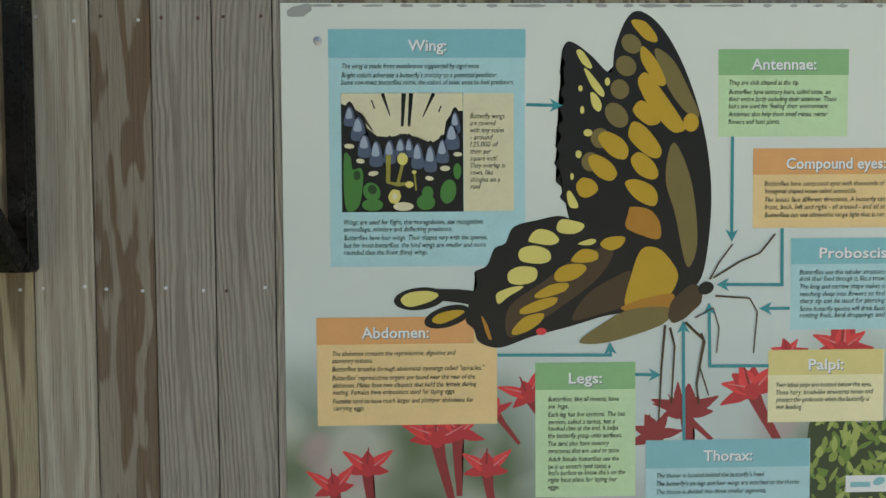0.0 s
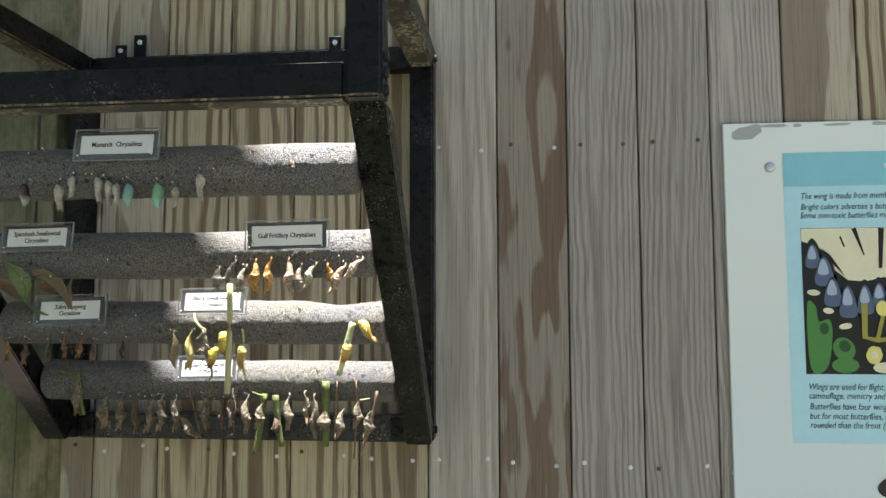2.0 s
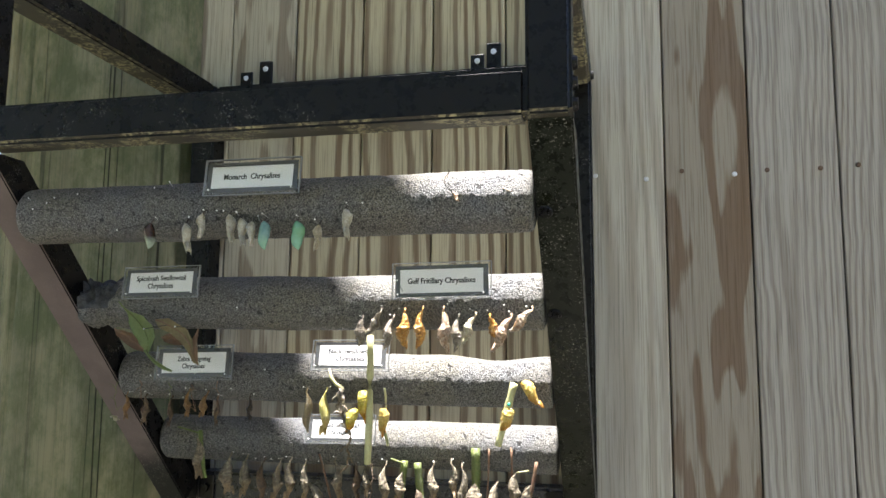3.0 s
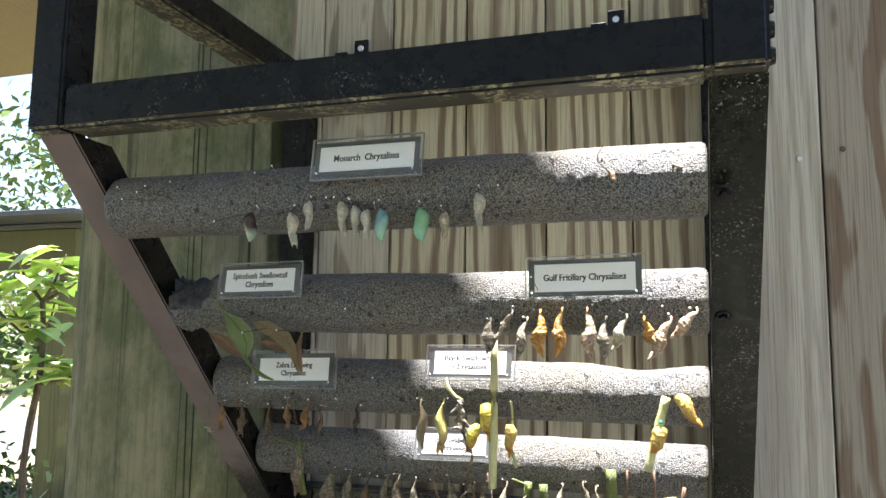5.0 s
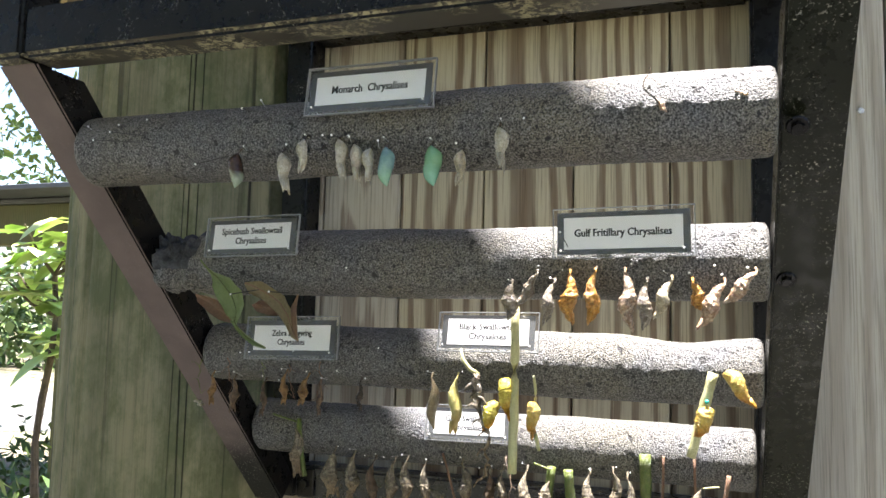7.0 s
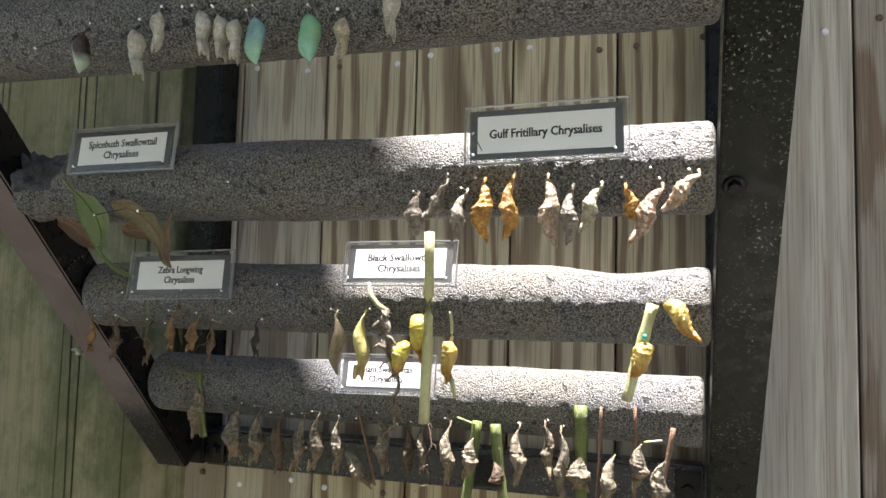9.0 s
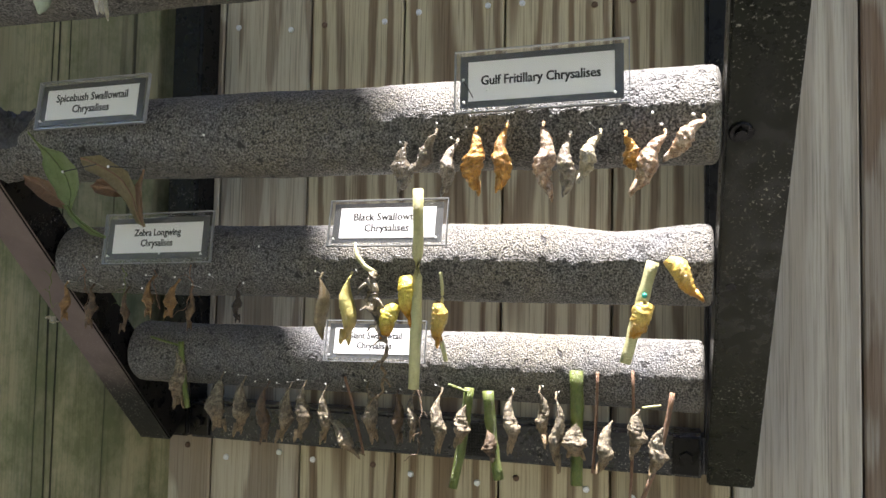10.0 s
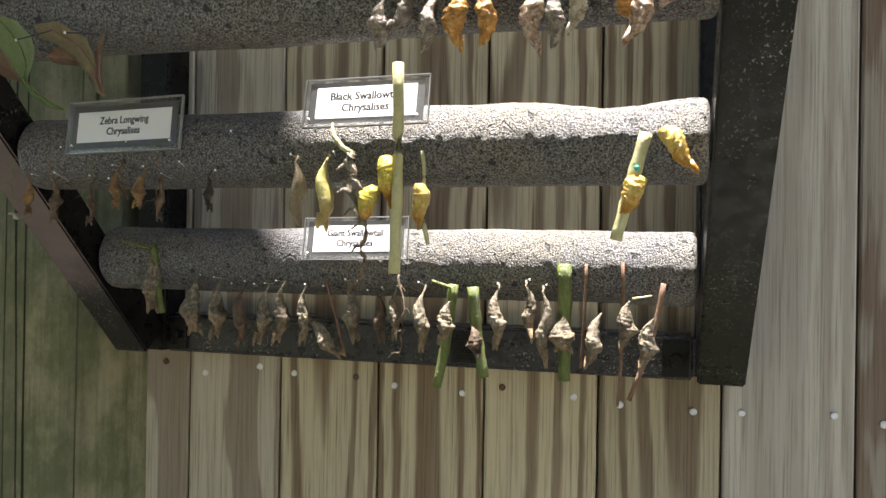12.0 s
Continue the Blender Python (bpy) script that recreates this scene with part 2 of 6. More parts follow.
# ---- mesh tools ----
def mesh_of(name, bm, *mats, smooth=False):
    me = bpy.data.meshes.new(name)
    bm.normal_update()
    bm.to_mesh(me)
    bm.free()
    for m in mats:
        me.materials.append(m)
    if smooth:
        for p in me.polygons:
            p.use_smooth = True
    return me


def thing(name, bm=None, mat=None, label="", category="", group="", kind="", at=None, smooth=False):
    ob = new(name, mesh_of(name, bm, mat, smooth=smooth) if bm else None)
    if at is not None:
        ob.matrix_world = at if isinstance(at, Matrix) else Matrix.Translation(at)
    return tagged(ob, label, category, group, kind)


def part(name, bm, mat, parent, label="", at=None, smooth=False):
    """Links a bmesh as one mesh object under a thing or a part; at is in the parent's space."""
    me = bm if isinstance(bm, bpy.types.Mesh) else mesh_of(name, bm, *(mat if isinstance(mat, (list, tuple)) else [mat]), smooth=smooth)
    ob = new(name, me)
    ob.parent = parent
    if at is not None:
        ob.matrix_basis = at if isinstance(at, Matrix) else Matrix.Translation(at)
    return tagged(ob, label)


def box(lo, hi, bevel=0.0, seg=1, bm=None):
    bm = bm or bmesh.new()
    size = [h - l for l, h in zip(lo, hi)]
    mid = [(h + l) / 2 for l, h in zip(lo, hi)]
    made = bmesh.ops.create_cube(bm, size=1.0, matrix=Matrix.Translation(mid) @ Matrix.Diagonal((*size, 1)))
    if bevel:
        edges = list({e for v in made["verts"] for e in v.link_edges})
        bmesh.ops.bevel(bm, geom=edges, offset=bevel, segments=seg, affect="EDGES")
    return bm


def rod(a, b, r0, r1=None, seg=8, bm=None):
    """A tapered rod from a to b."""
    bm = bm or bmesh.new()
    a, b = Vector(a), Vector(b)
    way = b - a
    m = Matrix.Translation((a + b) / 2) @ way.to_track_quat("Z", "Y").to_matrix().to_4x4()
    bmesh.ops.create_cone(bm, cap_ends=True, segments=seg, radius1=r0, radius2=r0 if r1 is None else r1, depth=way.length, matrix=m)
    return bm


def ball(at, r, bm=None, seg=8):
    bm = bm or bmesh.new()
    bmesh.ops.create_uvsphere(bm, u_segments=seg, v_segments=max(4, seg // 2 + 1), radius=r, matrix=Matrix.Translation(at))
    return bm


def tube_path(points, radii, seg=7, rough=0.0, bm=None):
    """A bent stem through points with a radius at each."""
    bm = bm or bmesh.new()
    points = [Vector(p) for p in points]
    rings = []
    for i, p in enumerate(points):
        way = (points[min(i + 1, len(points) - 1)] - points[max(i - 1, 0)]).normalized()
        q = way.to_track_quat("Z", "Y").to_matrix()
        ring = []
        for k in range(seg):
            a = 2 * math.pi * k / seg
            r = radii[i] * (1 + rough * noise.noise(p * 90 + Vector((math.cos(a), math.sin(a), 0)) * 2))
            ring.append(bm.verts.new(p + q @ Vector((math.cos(a) * r, math.sin(a) * r, 0))))
        rings.append(ring)
    for u, v in zip(rings, rings[1:]):
        for k in range(seg):
            bm.faces.new((u[k], u[(k + 1) % seg], v[(k + 1) % seg], v[k]))
    bm.faces.new(rings[0][::-1])
    bm.faces.new(rings[-1])
    return bm


def between(curve, t):
    """Linear look-up in an even list of values."""
    x = t * (len(curve) - 1)
    i = min(int(x), len(curve) - 2)
    return curve[i] + (curve[i + 1] - curve[i]) * (x - i)


def writing(text, size, mat, parent, at, align="CENTER", bold=0.0, shear=0.0, name="lettering", wide=1.0):
    """Lettering in the built-in font as a mesh, lying in the parent's xz plane and facing -y."""
    cu = bpy.data.curves.new(name, "FONT")
    cu.body, cu.size, cu.align_x, cu.align_y, cu.offset, cu.shear = text, size, align, "CENTER", bold, shear
    cu.resolution_u = 2
    tmp = bpy.data.objects.new(name, cu)
    scene.collection.objects.link(tmp)
    me = bpy.data.meshes.new_from_object(tmp.evaluated_get(bpy.context.evaluated_depsgraph_get()))
    bpy.data.objects.remove(tmp)
    bpy.data.curves.remove(cu)
    me.materials.clear()
    me.materials.append(mat)
    ob = new(name, me)
    ob.parent = parent
    ob.matrix_basis = Matrix.Translation(at) @ pose(0, 0, 0, 90) @ Matrix.Diagonal((wide, 1, 1, 1))
    return ob

# ---- the setting ----
WALL = 1.755


def soil(name):
    g = Graph(name, 0.95, 0.0, 0.2)
    c = g.coords()
    n = g.noise(c, 0.7, 6.0, 0.6)
    fine = g.noise(c, 24.0, 5.0, 0.7)
    col = g.mix(g.ramp(n, 0.35, 0.65), (0.16, 0.13, 0.09), (0.09, 0.11, 0.04))
    g.colour(g.mix(g.math("MULTIPLY", g.ramp(fine, 0.4, 0.7), 0.6), col, (0.24, 0.21, 0.16)))
    g.bump(fine, 0.02)
    return g.mat


bm = bmesh.new()
bmesh.ops.create_grid(bm, x_segments=60, y_segments=60, size=400)
ground = thing("ground", bm, soil("leaf_littered_soil"), "brown soil with leaf litter and thin grass", "ground", kind="structure")

# board wall: rails behind, then boards with open joints
wall = thing("wall_north", box((-1.61, WALL + 0.026, 0.0), (3.2, WALL + 0.09, 2.61)), WOOD_TAN,
             "wall of upright weathered pine boards with nail heads", "wall", kind="structure")
bands = [-1.612, -1.541]
while bands[-1] < 3.1:
    bands.append(bands[-1] + 0.1346)
looks = [WOOD_PALE, WOOD_PALE, WOOD_TAN, WOOD_TAN, WOOD_TAN, WOOD_TAN, WOOD_SILVER, WOOD_BROWN, WOOD_GREY, WOOD_GREY, WOOD_GREY,
         WOOD_PALE, WOOD_TAN, WOOD_TAN, WOOD_GREY]


def nail_mesh(mat):
    bm = bmesh.new()
    bmesh.ops.create_cone(bm, cap_ends=True, segments=10, radius1=0.0042, radius2=0.0034, depth=0.0024, matrix=pose(0, 0, 0, 90))
    return mesh_of("nail", bm, mat)


NAIL, NAIL_RUST = nail_mesh(GALV), nail_mesh(RUST)
rng = random.Random(5)
for i, (a, b) in enumerate(zip(bands, bands[1:])):
    wide = b - a - 0.0028
    me = mesh_of("board", box((-wide / 2, 0, 0), (wide / 2, 0.024, 2.62), 0.002), looks[i % len(looks)] if i < 15 else rng.choice(looks))
    board = part("board", me, None, wall, at=((a + b) / 2, WALL + rng.uniform(-0.0012, 0.0012), 0.004))
    for row in (0.80, 1.40, 1.995):
        for side in (-1, 1):
            if wide < 0.1 and side > 0:
                continue
            x = side * wide * rng.uniform(0.27, 0.36) if wide > 0.1 else 0
            slope = -0.018 * ((a + b) / 2 + 0.9) if row < 1.9 else 0.0
            part("nail", NAIL if rng.random() < 0.75 else NAIL_RUST, None, wall,
                 at=((a + b) / 2 + x, WALL - 0.0022, row + slope + rng.uniform(-0.007, 0.007)))

# round timber post, checked by drying cracks
def timber_post(name, x, y, r, top, cracks, seed, mat):
    rnd = random.Random(seed)
    bm = bmesh.new()
    seg, rows = 180, 40
    lines = [(rnd.uniform(0, 2 * math.pi), rnd.uniform(0.002, 0.006), rnd.uniform(0.008, 0.02), rnd.uniform(-0.2, 2.2), rnd.uniform(0.6, 2.4)) for _ in range(cracks)]
    rings = []
    for j in range(rows + 1):
        z = top * j / rows
        ring = []
        for k in range(seg):
            a = 2 * math.pi * k / seg
            rr = r + 0.003 * noise.noise(Vector((math.cos(a) * 2, math.sin(a) * 2, z * 0.8)))
            for a0, deep, wide, z0, span in lines:
                d = abs((a - a0 - 0.03 * math.sin(z * 2.1 + a0) + math.pi) % (2 * math.pi) - math.pi)
                if d < wide * 1.6 and z0 < z < z0 + span:
                    rr -= deep * (1 - d / (wide * 1.6)) * 2.2
            ring.append(bm.verts.new((math.cos(a) * rr, math.sin(a) * rr, z)))
        rings.append(ring)
    for u, v in zip(rings, rings[1:]):
        for k in range(seg):
            bm.faces.new((u[k], u[(k + 1) % seg], v[(k + 1) % seg], v[k]))
    bm.faces.new(rings[-1])
    return thing(name, bm, mat, "thick round timber post, green with algae, cracked lengthwise", "post",
                 at=(x, y, 0), smooth=True)


timber_post("timber_post", -1.805, 1.778, 0.2, 2.99, 26, 3, WOOD_POST)

# roof of the neighbouring shelter, and slabs added out of view for shade
def slab(outline, z0, z1):
    bm = bmesh.new()
    low = [bm.verts.new((x, y, z0)) for x, y in outline]
    high = [bm.verts.new((x, y, z1)) for x, y in outline]
    bm.faces.new(low[::-1])
    bm.faces.new(high)
    n = len(outline)
    for k in range(n):
        bm.faces.new((low[k], low[(k + 1) % n], high[(k + 1) % n], high[k]))
    return bm


thing("ceiling", slab([(-2.02, 2.4), (-2.02, -0.25), (-4.6, -0.25), (-4.6, 3.4), (-2.02, 3.4)], ROOF_Z, ROOF_Z + 0.05),
      WOOD_NEW, "plank underside of a shelter roof", "roof", kind="structure")


def slanting_edge(a, b, n, sway):
    """Points along a slab edge that wanders a little."""
    a, b = Vector(a), Vector(b)
    side = Vector((-(b - a).y, (b - a).x)).normalized()
    return [tuple(a.lerp(b, k / n) + side * sway * noise.noise(Vector((k * 0.9, 2.0, 0.0)))) for k in range(n + 1)]


# unseen high slab, added so its slanting edge bounds the sun on the rods
SHADE_SLAB_Z = 6.6
thing("roof_canopy", slab(slanting_edge((-1.975, 2.37), (0.90, -0.98), 26, 0.03) + [(-6.5, -0.98), (-6.5, 3.9), (-1.975, 3.9)], SHADE_SLAB_Z, SHADE_SLAB_Z + 0.05),
      WOOD_NEW, "unseen high slab added to shade the rack left of its slanting edge", "roof", kind="structure")

# second unseen slab, added to keep sky light off the rods and wall
thing("roof_canopy", slab([(-0.50, 0.72), (3.6, 0.72), (3.6, 3.9), (-0.62, 3.9)], SHADE_SLAB_Z, SHADE_SLAB_Z + 0.05),
      WOOD_NEW, "unseen high slab added to cut sky light on the board wall", "roof", kind="structure")

# ---- beyond the post: beam, far post, sapling, path, trees ----
PAVING = plain("pale_concrete", (0.22, 0.215, 0.20), 0.9, 0.2, 0.15, 3.0, 0.003)
bm = bmesh.new()
bmesh.ops.create_grid(bm, x_segments=8, y_segments=8, size=1.0, matrix=Matrix.Translation((0.6, -0.65, 0.006)) @ Matrix.Diagonal((3.4, 2.2, 1, 1)))
thing("pavement", bm, PAVING, "pale concrete walk in front of the wall", "pavement", kind="structure")
bm = bmesh.new()
bmesh.ops.create_grid(bm, x_segments=8, y_segments=8, size=1.0, matrix=Matrix.Translation((-13.0, 11.6, 0.006)) @ Matrix.Rotation(0.5, 4, "Z") @ Matrix.Diagonal((9, 3.2, 1, 1)))
thing("path", bm, plain("grey_path", (0.105, 0.102, 0.098), 0.9, 0.2, 0.2, 3.0, 0.003), "grey sunlit path between lawns", "path", kind="structure")

beam = thing("beam", box((-2.6, -0.09, -0.17), (2.2, 0.09, 0.17), 0.008), WOOD_BEAM, "dark brown timber beam of a shelter", "beam", at=(-7.9, 5.65, 2.44))
thing("gutter", box((-2.6, -0.06, 0), (2.3, 0.06, 0.05), 0.01), plain("grey_gutter", (0.045, 0.048, 0.054), 0.5), "grey metal edge strip on the timber beam", "gutter", at=(-7.9, 5.62, 2.612))
thing("shelter_roof", box((-5.0, -0.45, 0), (0.5, 2.2, 0.04), 0.004), plain("grey_roof_sheet", (0.06, 0.065, 0.075), 0.5, 0.4, 0.2, 4.0), "grey sheet roof over the timber beam", "roof", at=(-5.9, 5.65, 2.665))
far_post = thing("shelter_post", box((-0.10, -0.09, 0), (0.10, 0.09, 2.265), 0.008), WOOD_BEAM, "dark timber post under the shelter beam", "post", at=(-5.86, 5.65, 0))
for z in (2.05, 2.2):
    part("bolt", rod((0.0, -0.09, z), (0.0, -0.105, z), 0.028, 0.024, 10), GALV, far_post)
thing("roof_hanger", box((-0.035, -0.05, 2.58), (0.05, 0.05, 3.0), 0.004), WOOD_NEW, "new yellow timber hanger under the roof", "timber", at=(-2.91, 2.60, 0))


def leaf_skin(name, a, b):
    g = Graph(name, 0.45, 0.0, 0.4)
    n = g.node("NewGeometry")
    g.colour(g.mix(n.outputs["Random Per Island"], a, b))
    g.b.inputs["Subsurface Weight"].default_value = 0.25
    g.b.inputs["Subsurface Radius"].default_value = (0.02, 0.03, 0.01)
    g.bump(g.noise(g.coords(), 60.0, 3.0), 0.002)
    return g.mat


SAP_LEAF = leaf_skin("fresh_green_leaf", (0.30, 0.44, 0.10), (0.46, 0.56, 0.20))
WOODS_LEAF = leaf_skin("woodland_leaf", (0.04, 0.085, 0.02), (0.12, 0.17, 0.045))
TRUNK = plain("grey_brown_bark", (0.13, 0.10, 0.075), 0.9, 0.2, 0.3, 20.0, 0.006)


def blade(bm, at, way, length, width, droop):
    """One leaf of eight faces, drooping at its tip."""
    way = Vector(way).normalized()
    side = way.cross(Vector((0, 0, 1)))
    side = side.normalized() if side.length > 0.01 else Vector((1, 0, 0))
    rows = []
    for f, w in ((0.0, 0.06), (0.3, 0.85), (0.6, 1.0), (0.85, 0.55), (1.0, 0.04)):
        mid = Vector(at) + way * length * f + Vector((0, 0, -droop * length * f * f))
        rows.append([bm.verts.new(mid + side * s * width / 2 * w + Vector((0, 0, abs(s) * width * 0.12 * w))) for s in (-1, 0, 1)])
    for u, v in zip(rows, rows[1:]):
        for k in (0, 1):
            bm.faces.new((u[k], u[k + 1], v[k + 1], v[k]))


def sapling(x, y, seed, tall, count, size):
    rnd = random.Random(seed)
    ob = thing("sapling", None, None, "slender young tree with large glossy green leaves", "tree", at=(x, y, 0))
    pts = [(0.03 * math.sin(k * 1.1), 0.02 * math.cos(k), tall * 0.82 * k / 8) for k in range(9)]
    part("trunk", tube_path(pts, [0.030 - 0.0018 * k for k in range(9)], 9, 0.2), TRUNK, ob)
    tips = []
    for k in range(9):
        a = k * 2.4
        base = Vector(pts[6 + k % 3])
        tip = base + Vector((math.cos(a) * rnd.uniform(0.22, 0.42), math.sin(a) * rnd.uniform(0.2, 0.4), rnd.uniform(0.12, 0.36)))
        part("limb", tube_path([base, (base + tip) / 2 + Vector((0, 0, -0.03)), tip], [0.012, 0.008, 0.004], 6, 0.2), TRUNK, ob)
        tips.append((base, tip))
    bm = bmesh.new()
    for k in range(count):
        base, tip = rnd.choice(tips)
        at = base.lerp(tip, rnd.uniform(0.3, 1.05)) + Vector((rnd.uniform(-1, 1), rnd.uniform(-1, 1), rnd.uniform(-1, 1))) * 0.05
        a = rnd.uniform(0, 6.283)
        blade(bm, at, (math.cos(a), math.sin(a), rnd.uniform(-0.1, 0.35)), size * rnd.uniform(0.7, 1.3), size * rnd.uniform(0.38, 0.55), rnd.uniform(0.1, 0.6))
    part("crown", bm, SAP_LEAF, ob)
    return ob


sapling(-4.60, 4.17, 2, 2.35, 120, 0.265)


def woods(name, spots, seed, per, size, label):
    """Far trees: many small leaf clumps with gaps of sky, as one mass."""
    rnd = random.Random(seed)
    verts, faces = [], []
    for cx, cy, cz, r in spots:
        for _ in range(per):
            d = Vector((rnd.gauss(0, 0.5), rnd.gauss(0, 0.5), rnd.gauss(0, 0.42))) * r
            p = Vector((cx, cy, cz)) + d
            u = Vector((rnd.uniform(-1, 1), rnd.uniform(-1, 1), rnd.uniform(-1, 1))).normalized() * size * rnd.uniform(0.5, 1.2)
            v = Vector((rnd.uniform(-1, 1), rnd.uniform(-1, 1), rnd.uniform(-1, 1))).normalized() * size * rnd.uniform(0.3, 0.7)
            n = len(verts)
            verts += [p - u, p + v, p + u, p - v]
            faces.append((n, n + 1, n + 2, n + 3))
    me = bpy.data.meshes.new(name)
    me.from_pydata([tuple(v) for v in verts], [], faces)
    me.materials.append(WOODS_LEAF)
    return tagged(new(name, me), label, "trees", "", "stuff")


far_rng = random.Random(8)
woods("far_woods", [(-30 + k * 2.1, 22 + far_rng.uniform(-3, 5), far_rng.uniform(1.5, 9), far_rng.uniform(2.2, 4)) for k in range(22)]
      + [(-24 + k * 1.6, 20 + far_rng.uniform(-2, 3), 1.2, 2.4) for k in range(12)], 21, 650, 0.22, "leafy green trees beyond the path")
# unseen leaf mass behind the camera, added up to 9 m to block sky light
woods("sky_screen_trees", [(-10 + k * 0.62, -6.4 + far_rng.uniform(-1.2, 1.2), far_rng.uniform(2.0, 9.0), 2.2) for k in range(36)]
      + [(-9 + k * 1.0, -6.2, 1.2, 1.8) for k in range(20)], 22, 420, 0.17, "unseen shrubs and trees across the walk, added to block sky light")
woods("lawn_edge_plants", [(-6.5 + far_rng.uniform(-2.5, 1.5), 6.0 + far_rng.uniform(-1.2, 1.2), 0.12, 0.5) for k in range(14)], 23, 260, 0.07, "low green plants along the path")

# ---- the black steel rack ----
XR0, XR1 = -0.898, -0.852
XL0, XL1 = -1.591, -1.545
FRONT, BAR = 1.170, 0.046
rack = thing("display_rack", None, None, "black painted steel rack bolted to the board wall", "rack")


def bar(name, lo, hi, mats=STEEL, label=""):
    """A square steel tube; the faces that look down take the second material."""
    bm = box(lo, hi, 0.0042, 3)
    both = mats if isinstance(mats, tuple) else (mats,)
    me = mesh_of(name, bm, *both)
    if len(both) > 1:
        for p in me.polygons:
            if p.normal.z < -0.6:
                p.material_index = 1
    return part(name, me, None, rack, label)


for x0, x1 in ((XR0, XR1), (XL0, XL1)):
    bar("upright", (x0, FRONT, 1.937), (x1, FRONT + BAR, 2.95), (STEEL, STEEL_CRUST))
    bar("wall_bar", (x0, 1.706, 1.437), (x1, 1.752, 2.192))
    bar("arm", (x0, FRONT + BAR, 2.145), (x1, 1.706, 2.192), (STEEL, STEEL_CRUST))
bar("front_bar", (XL1, FRONT + 0.002, 1.937), (XR0, FRONT + BAR - 0.002, 1.985), (STEEL, STEEL_CRUST), "black steel bar with lichen crust beneath")
bar("lower_bar", (XL1, 1.706, 1.437), (XR0, 1.750, 1.485), STEEL_SHEEN)
bar("back_bar", (XL1, 1.708, 2.146), (XR0, 1.750, 2.190))

SLOPE = math.atan2(1.935 - 1.440, 1.670 - 1.190)
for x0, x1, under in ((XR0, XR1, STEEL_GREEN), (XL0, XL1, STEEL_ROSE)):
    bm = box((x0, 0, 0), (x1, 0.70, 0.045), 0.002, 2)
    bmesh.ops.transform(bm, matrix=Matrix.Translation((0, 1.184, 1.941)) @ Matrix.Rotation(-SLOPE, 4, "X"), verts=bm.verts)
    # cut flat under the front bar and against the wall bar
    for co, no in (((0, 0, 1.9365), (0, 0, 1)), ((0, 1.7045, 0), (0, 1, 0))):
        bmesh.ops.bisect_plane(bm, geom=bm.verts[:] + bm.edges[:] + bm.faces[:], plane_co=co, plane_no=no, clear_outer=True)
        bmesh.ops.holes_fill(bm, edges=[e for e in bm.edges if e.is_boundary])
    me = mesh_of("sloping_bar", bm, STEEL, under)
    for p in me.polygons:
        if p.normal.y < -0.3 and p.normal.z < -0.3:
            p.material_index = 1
    part("sloping_bar", me, None, rack, "sloping steel bar that carries the foam rods" if x0 > -1 else "sloping steel bar with a purple-brown face")

TUBES = [(1.271, 1.868), (1.388, 1.763), (1.494, 1.661), (1.610, 1.557)]


def screw_mesh():
    bm = bmesh.new()
    bmesh.ops.create_cone(bm, cap_ends=True, segments=14, radius1=0.0085, radius2=0.0075, depth=0.0016)
    bmesh.ops.create_cone(bm, cap_ends=True, segments=6, radius1=0.0052, radius2=0.0046, depth=0.004, matrix=pose(0, 0, 0.002))
    return mesh_of("screw", bm, STEEL)


SCREW = screw_mesh()
face = Vector((0, -math.sin(SLOPE), -math.cos(SLOPE)))
for y, z in TUBES:
    for x in (-0.887,):
        p = Vector((x, y, z)) + face * 0.024
        part("screw", SCREW, None, rack, at=Matrix.Translation(p) @ face.to_track_quat("Z", "Y").to_matrix().to_4x4())
for p in ((XR1 + 0.002, 1.726, 1.459), (XR1 + 0.002, 1.726, 2.168), (XR1 + 0.002, 1.192, 1.972), (XR1 + 0.002, 1.192, 1.950), (XR1 + 0.002, 1.192, 1.993)):
    bm = bmesh.new()
    bmesh.ops.create_cone(bm, cap_ends=True, segments=12, radius1=0.0085, radius2=0.0065, depth=0.006, matrix=pose(0, 0, 0, 0, 90))
    part("bolt", bm, STEEL, rack, at=p)
# two pairs of lugs on the back bar
for x in (-1.462, -1.022):
    bm = box((x - 0.013, 1.742, 2.188), (x + 0.013, 1.747, 2.246), 0.001)
    lug = part("lug", bm, STEEL, rack, "black steel lug with a screw hole")
    part("rivet", rod((x, 1.743, 2.230), (x, 1.740, 2.230), 0.0055, 0.005, 12), GALV, lug)
    bm = box((x - 0.036, 1.712, 2.188), (x - 0.012, 1.717, 2.215), 0.001)
    lug = part("lug", bm, STEEL, rack, "black steel lug with a screw hole")
    part("rivet", rod((x - 0.024, 1.713, 2.203), (x - 0.024, 1.710, 2.203), 0.005, 0.0045, 12), GALV, lug)
# end bracket, screws and tie plate on the lower bar
for x in (-0.918, -1.525):
    bm = box((x - 0.014, 1.700, 1.441), (x + 0.014, 1.7055, 1.481), 0.001)
    plate = part("end_plate", bm, STEEL, rack)
    part("bolt", rod((x, 1.700, 1.459), (x, 1.694, 1.459), 0.008, 0.007, 6), STEEL, plate)


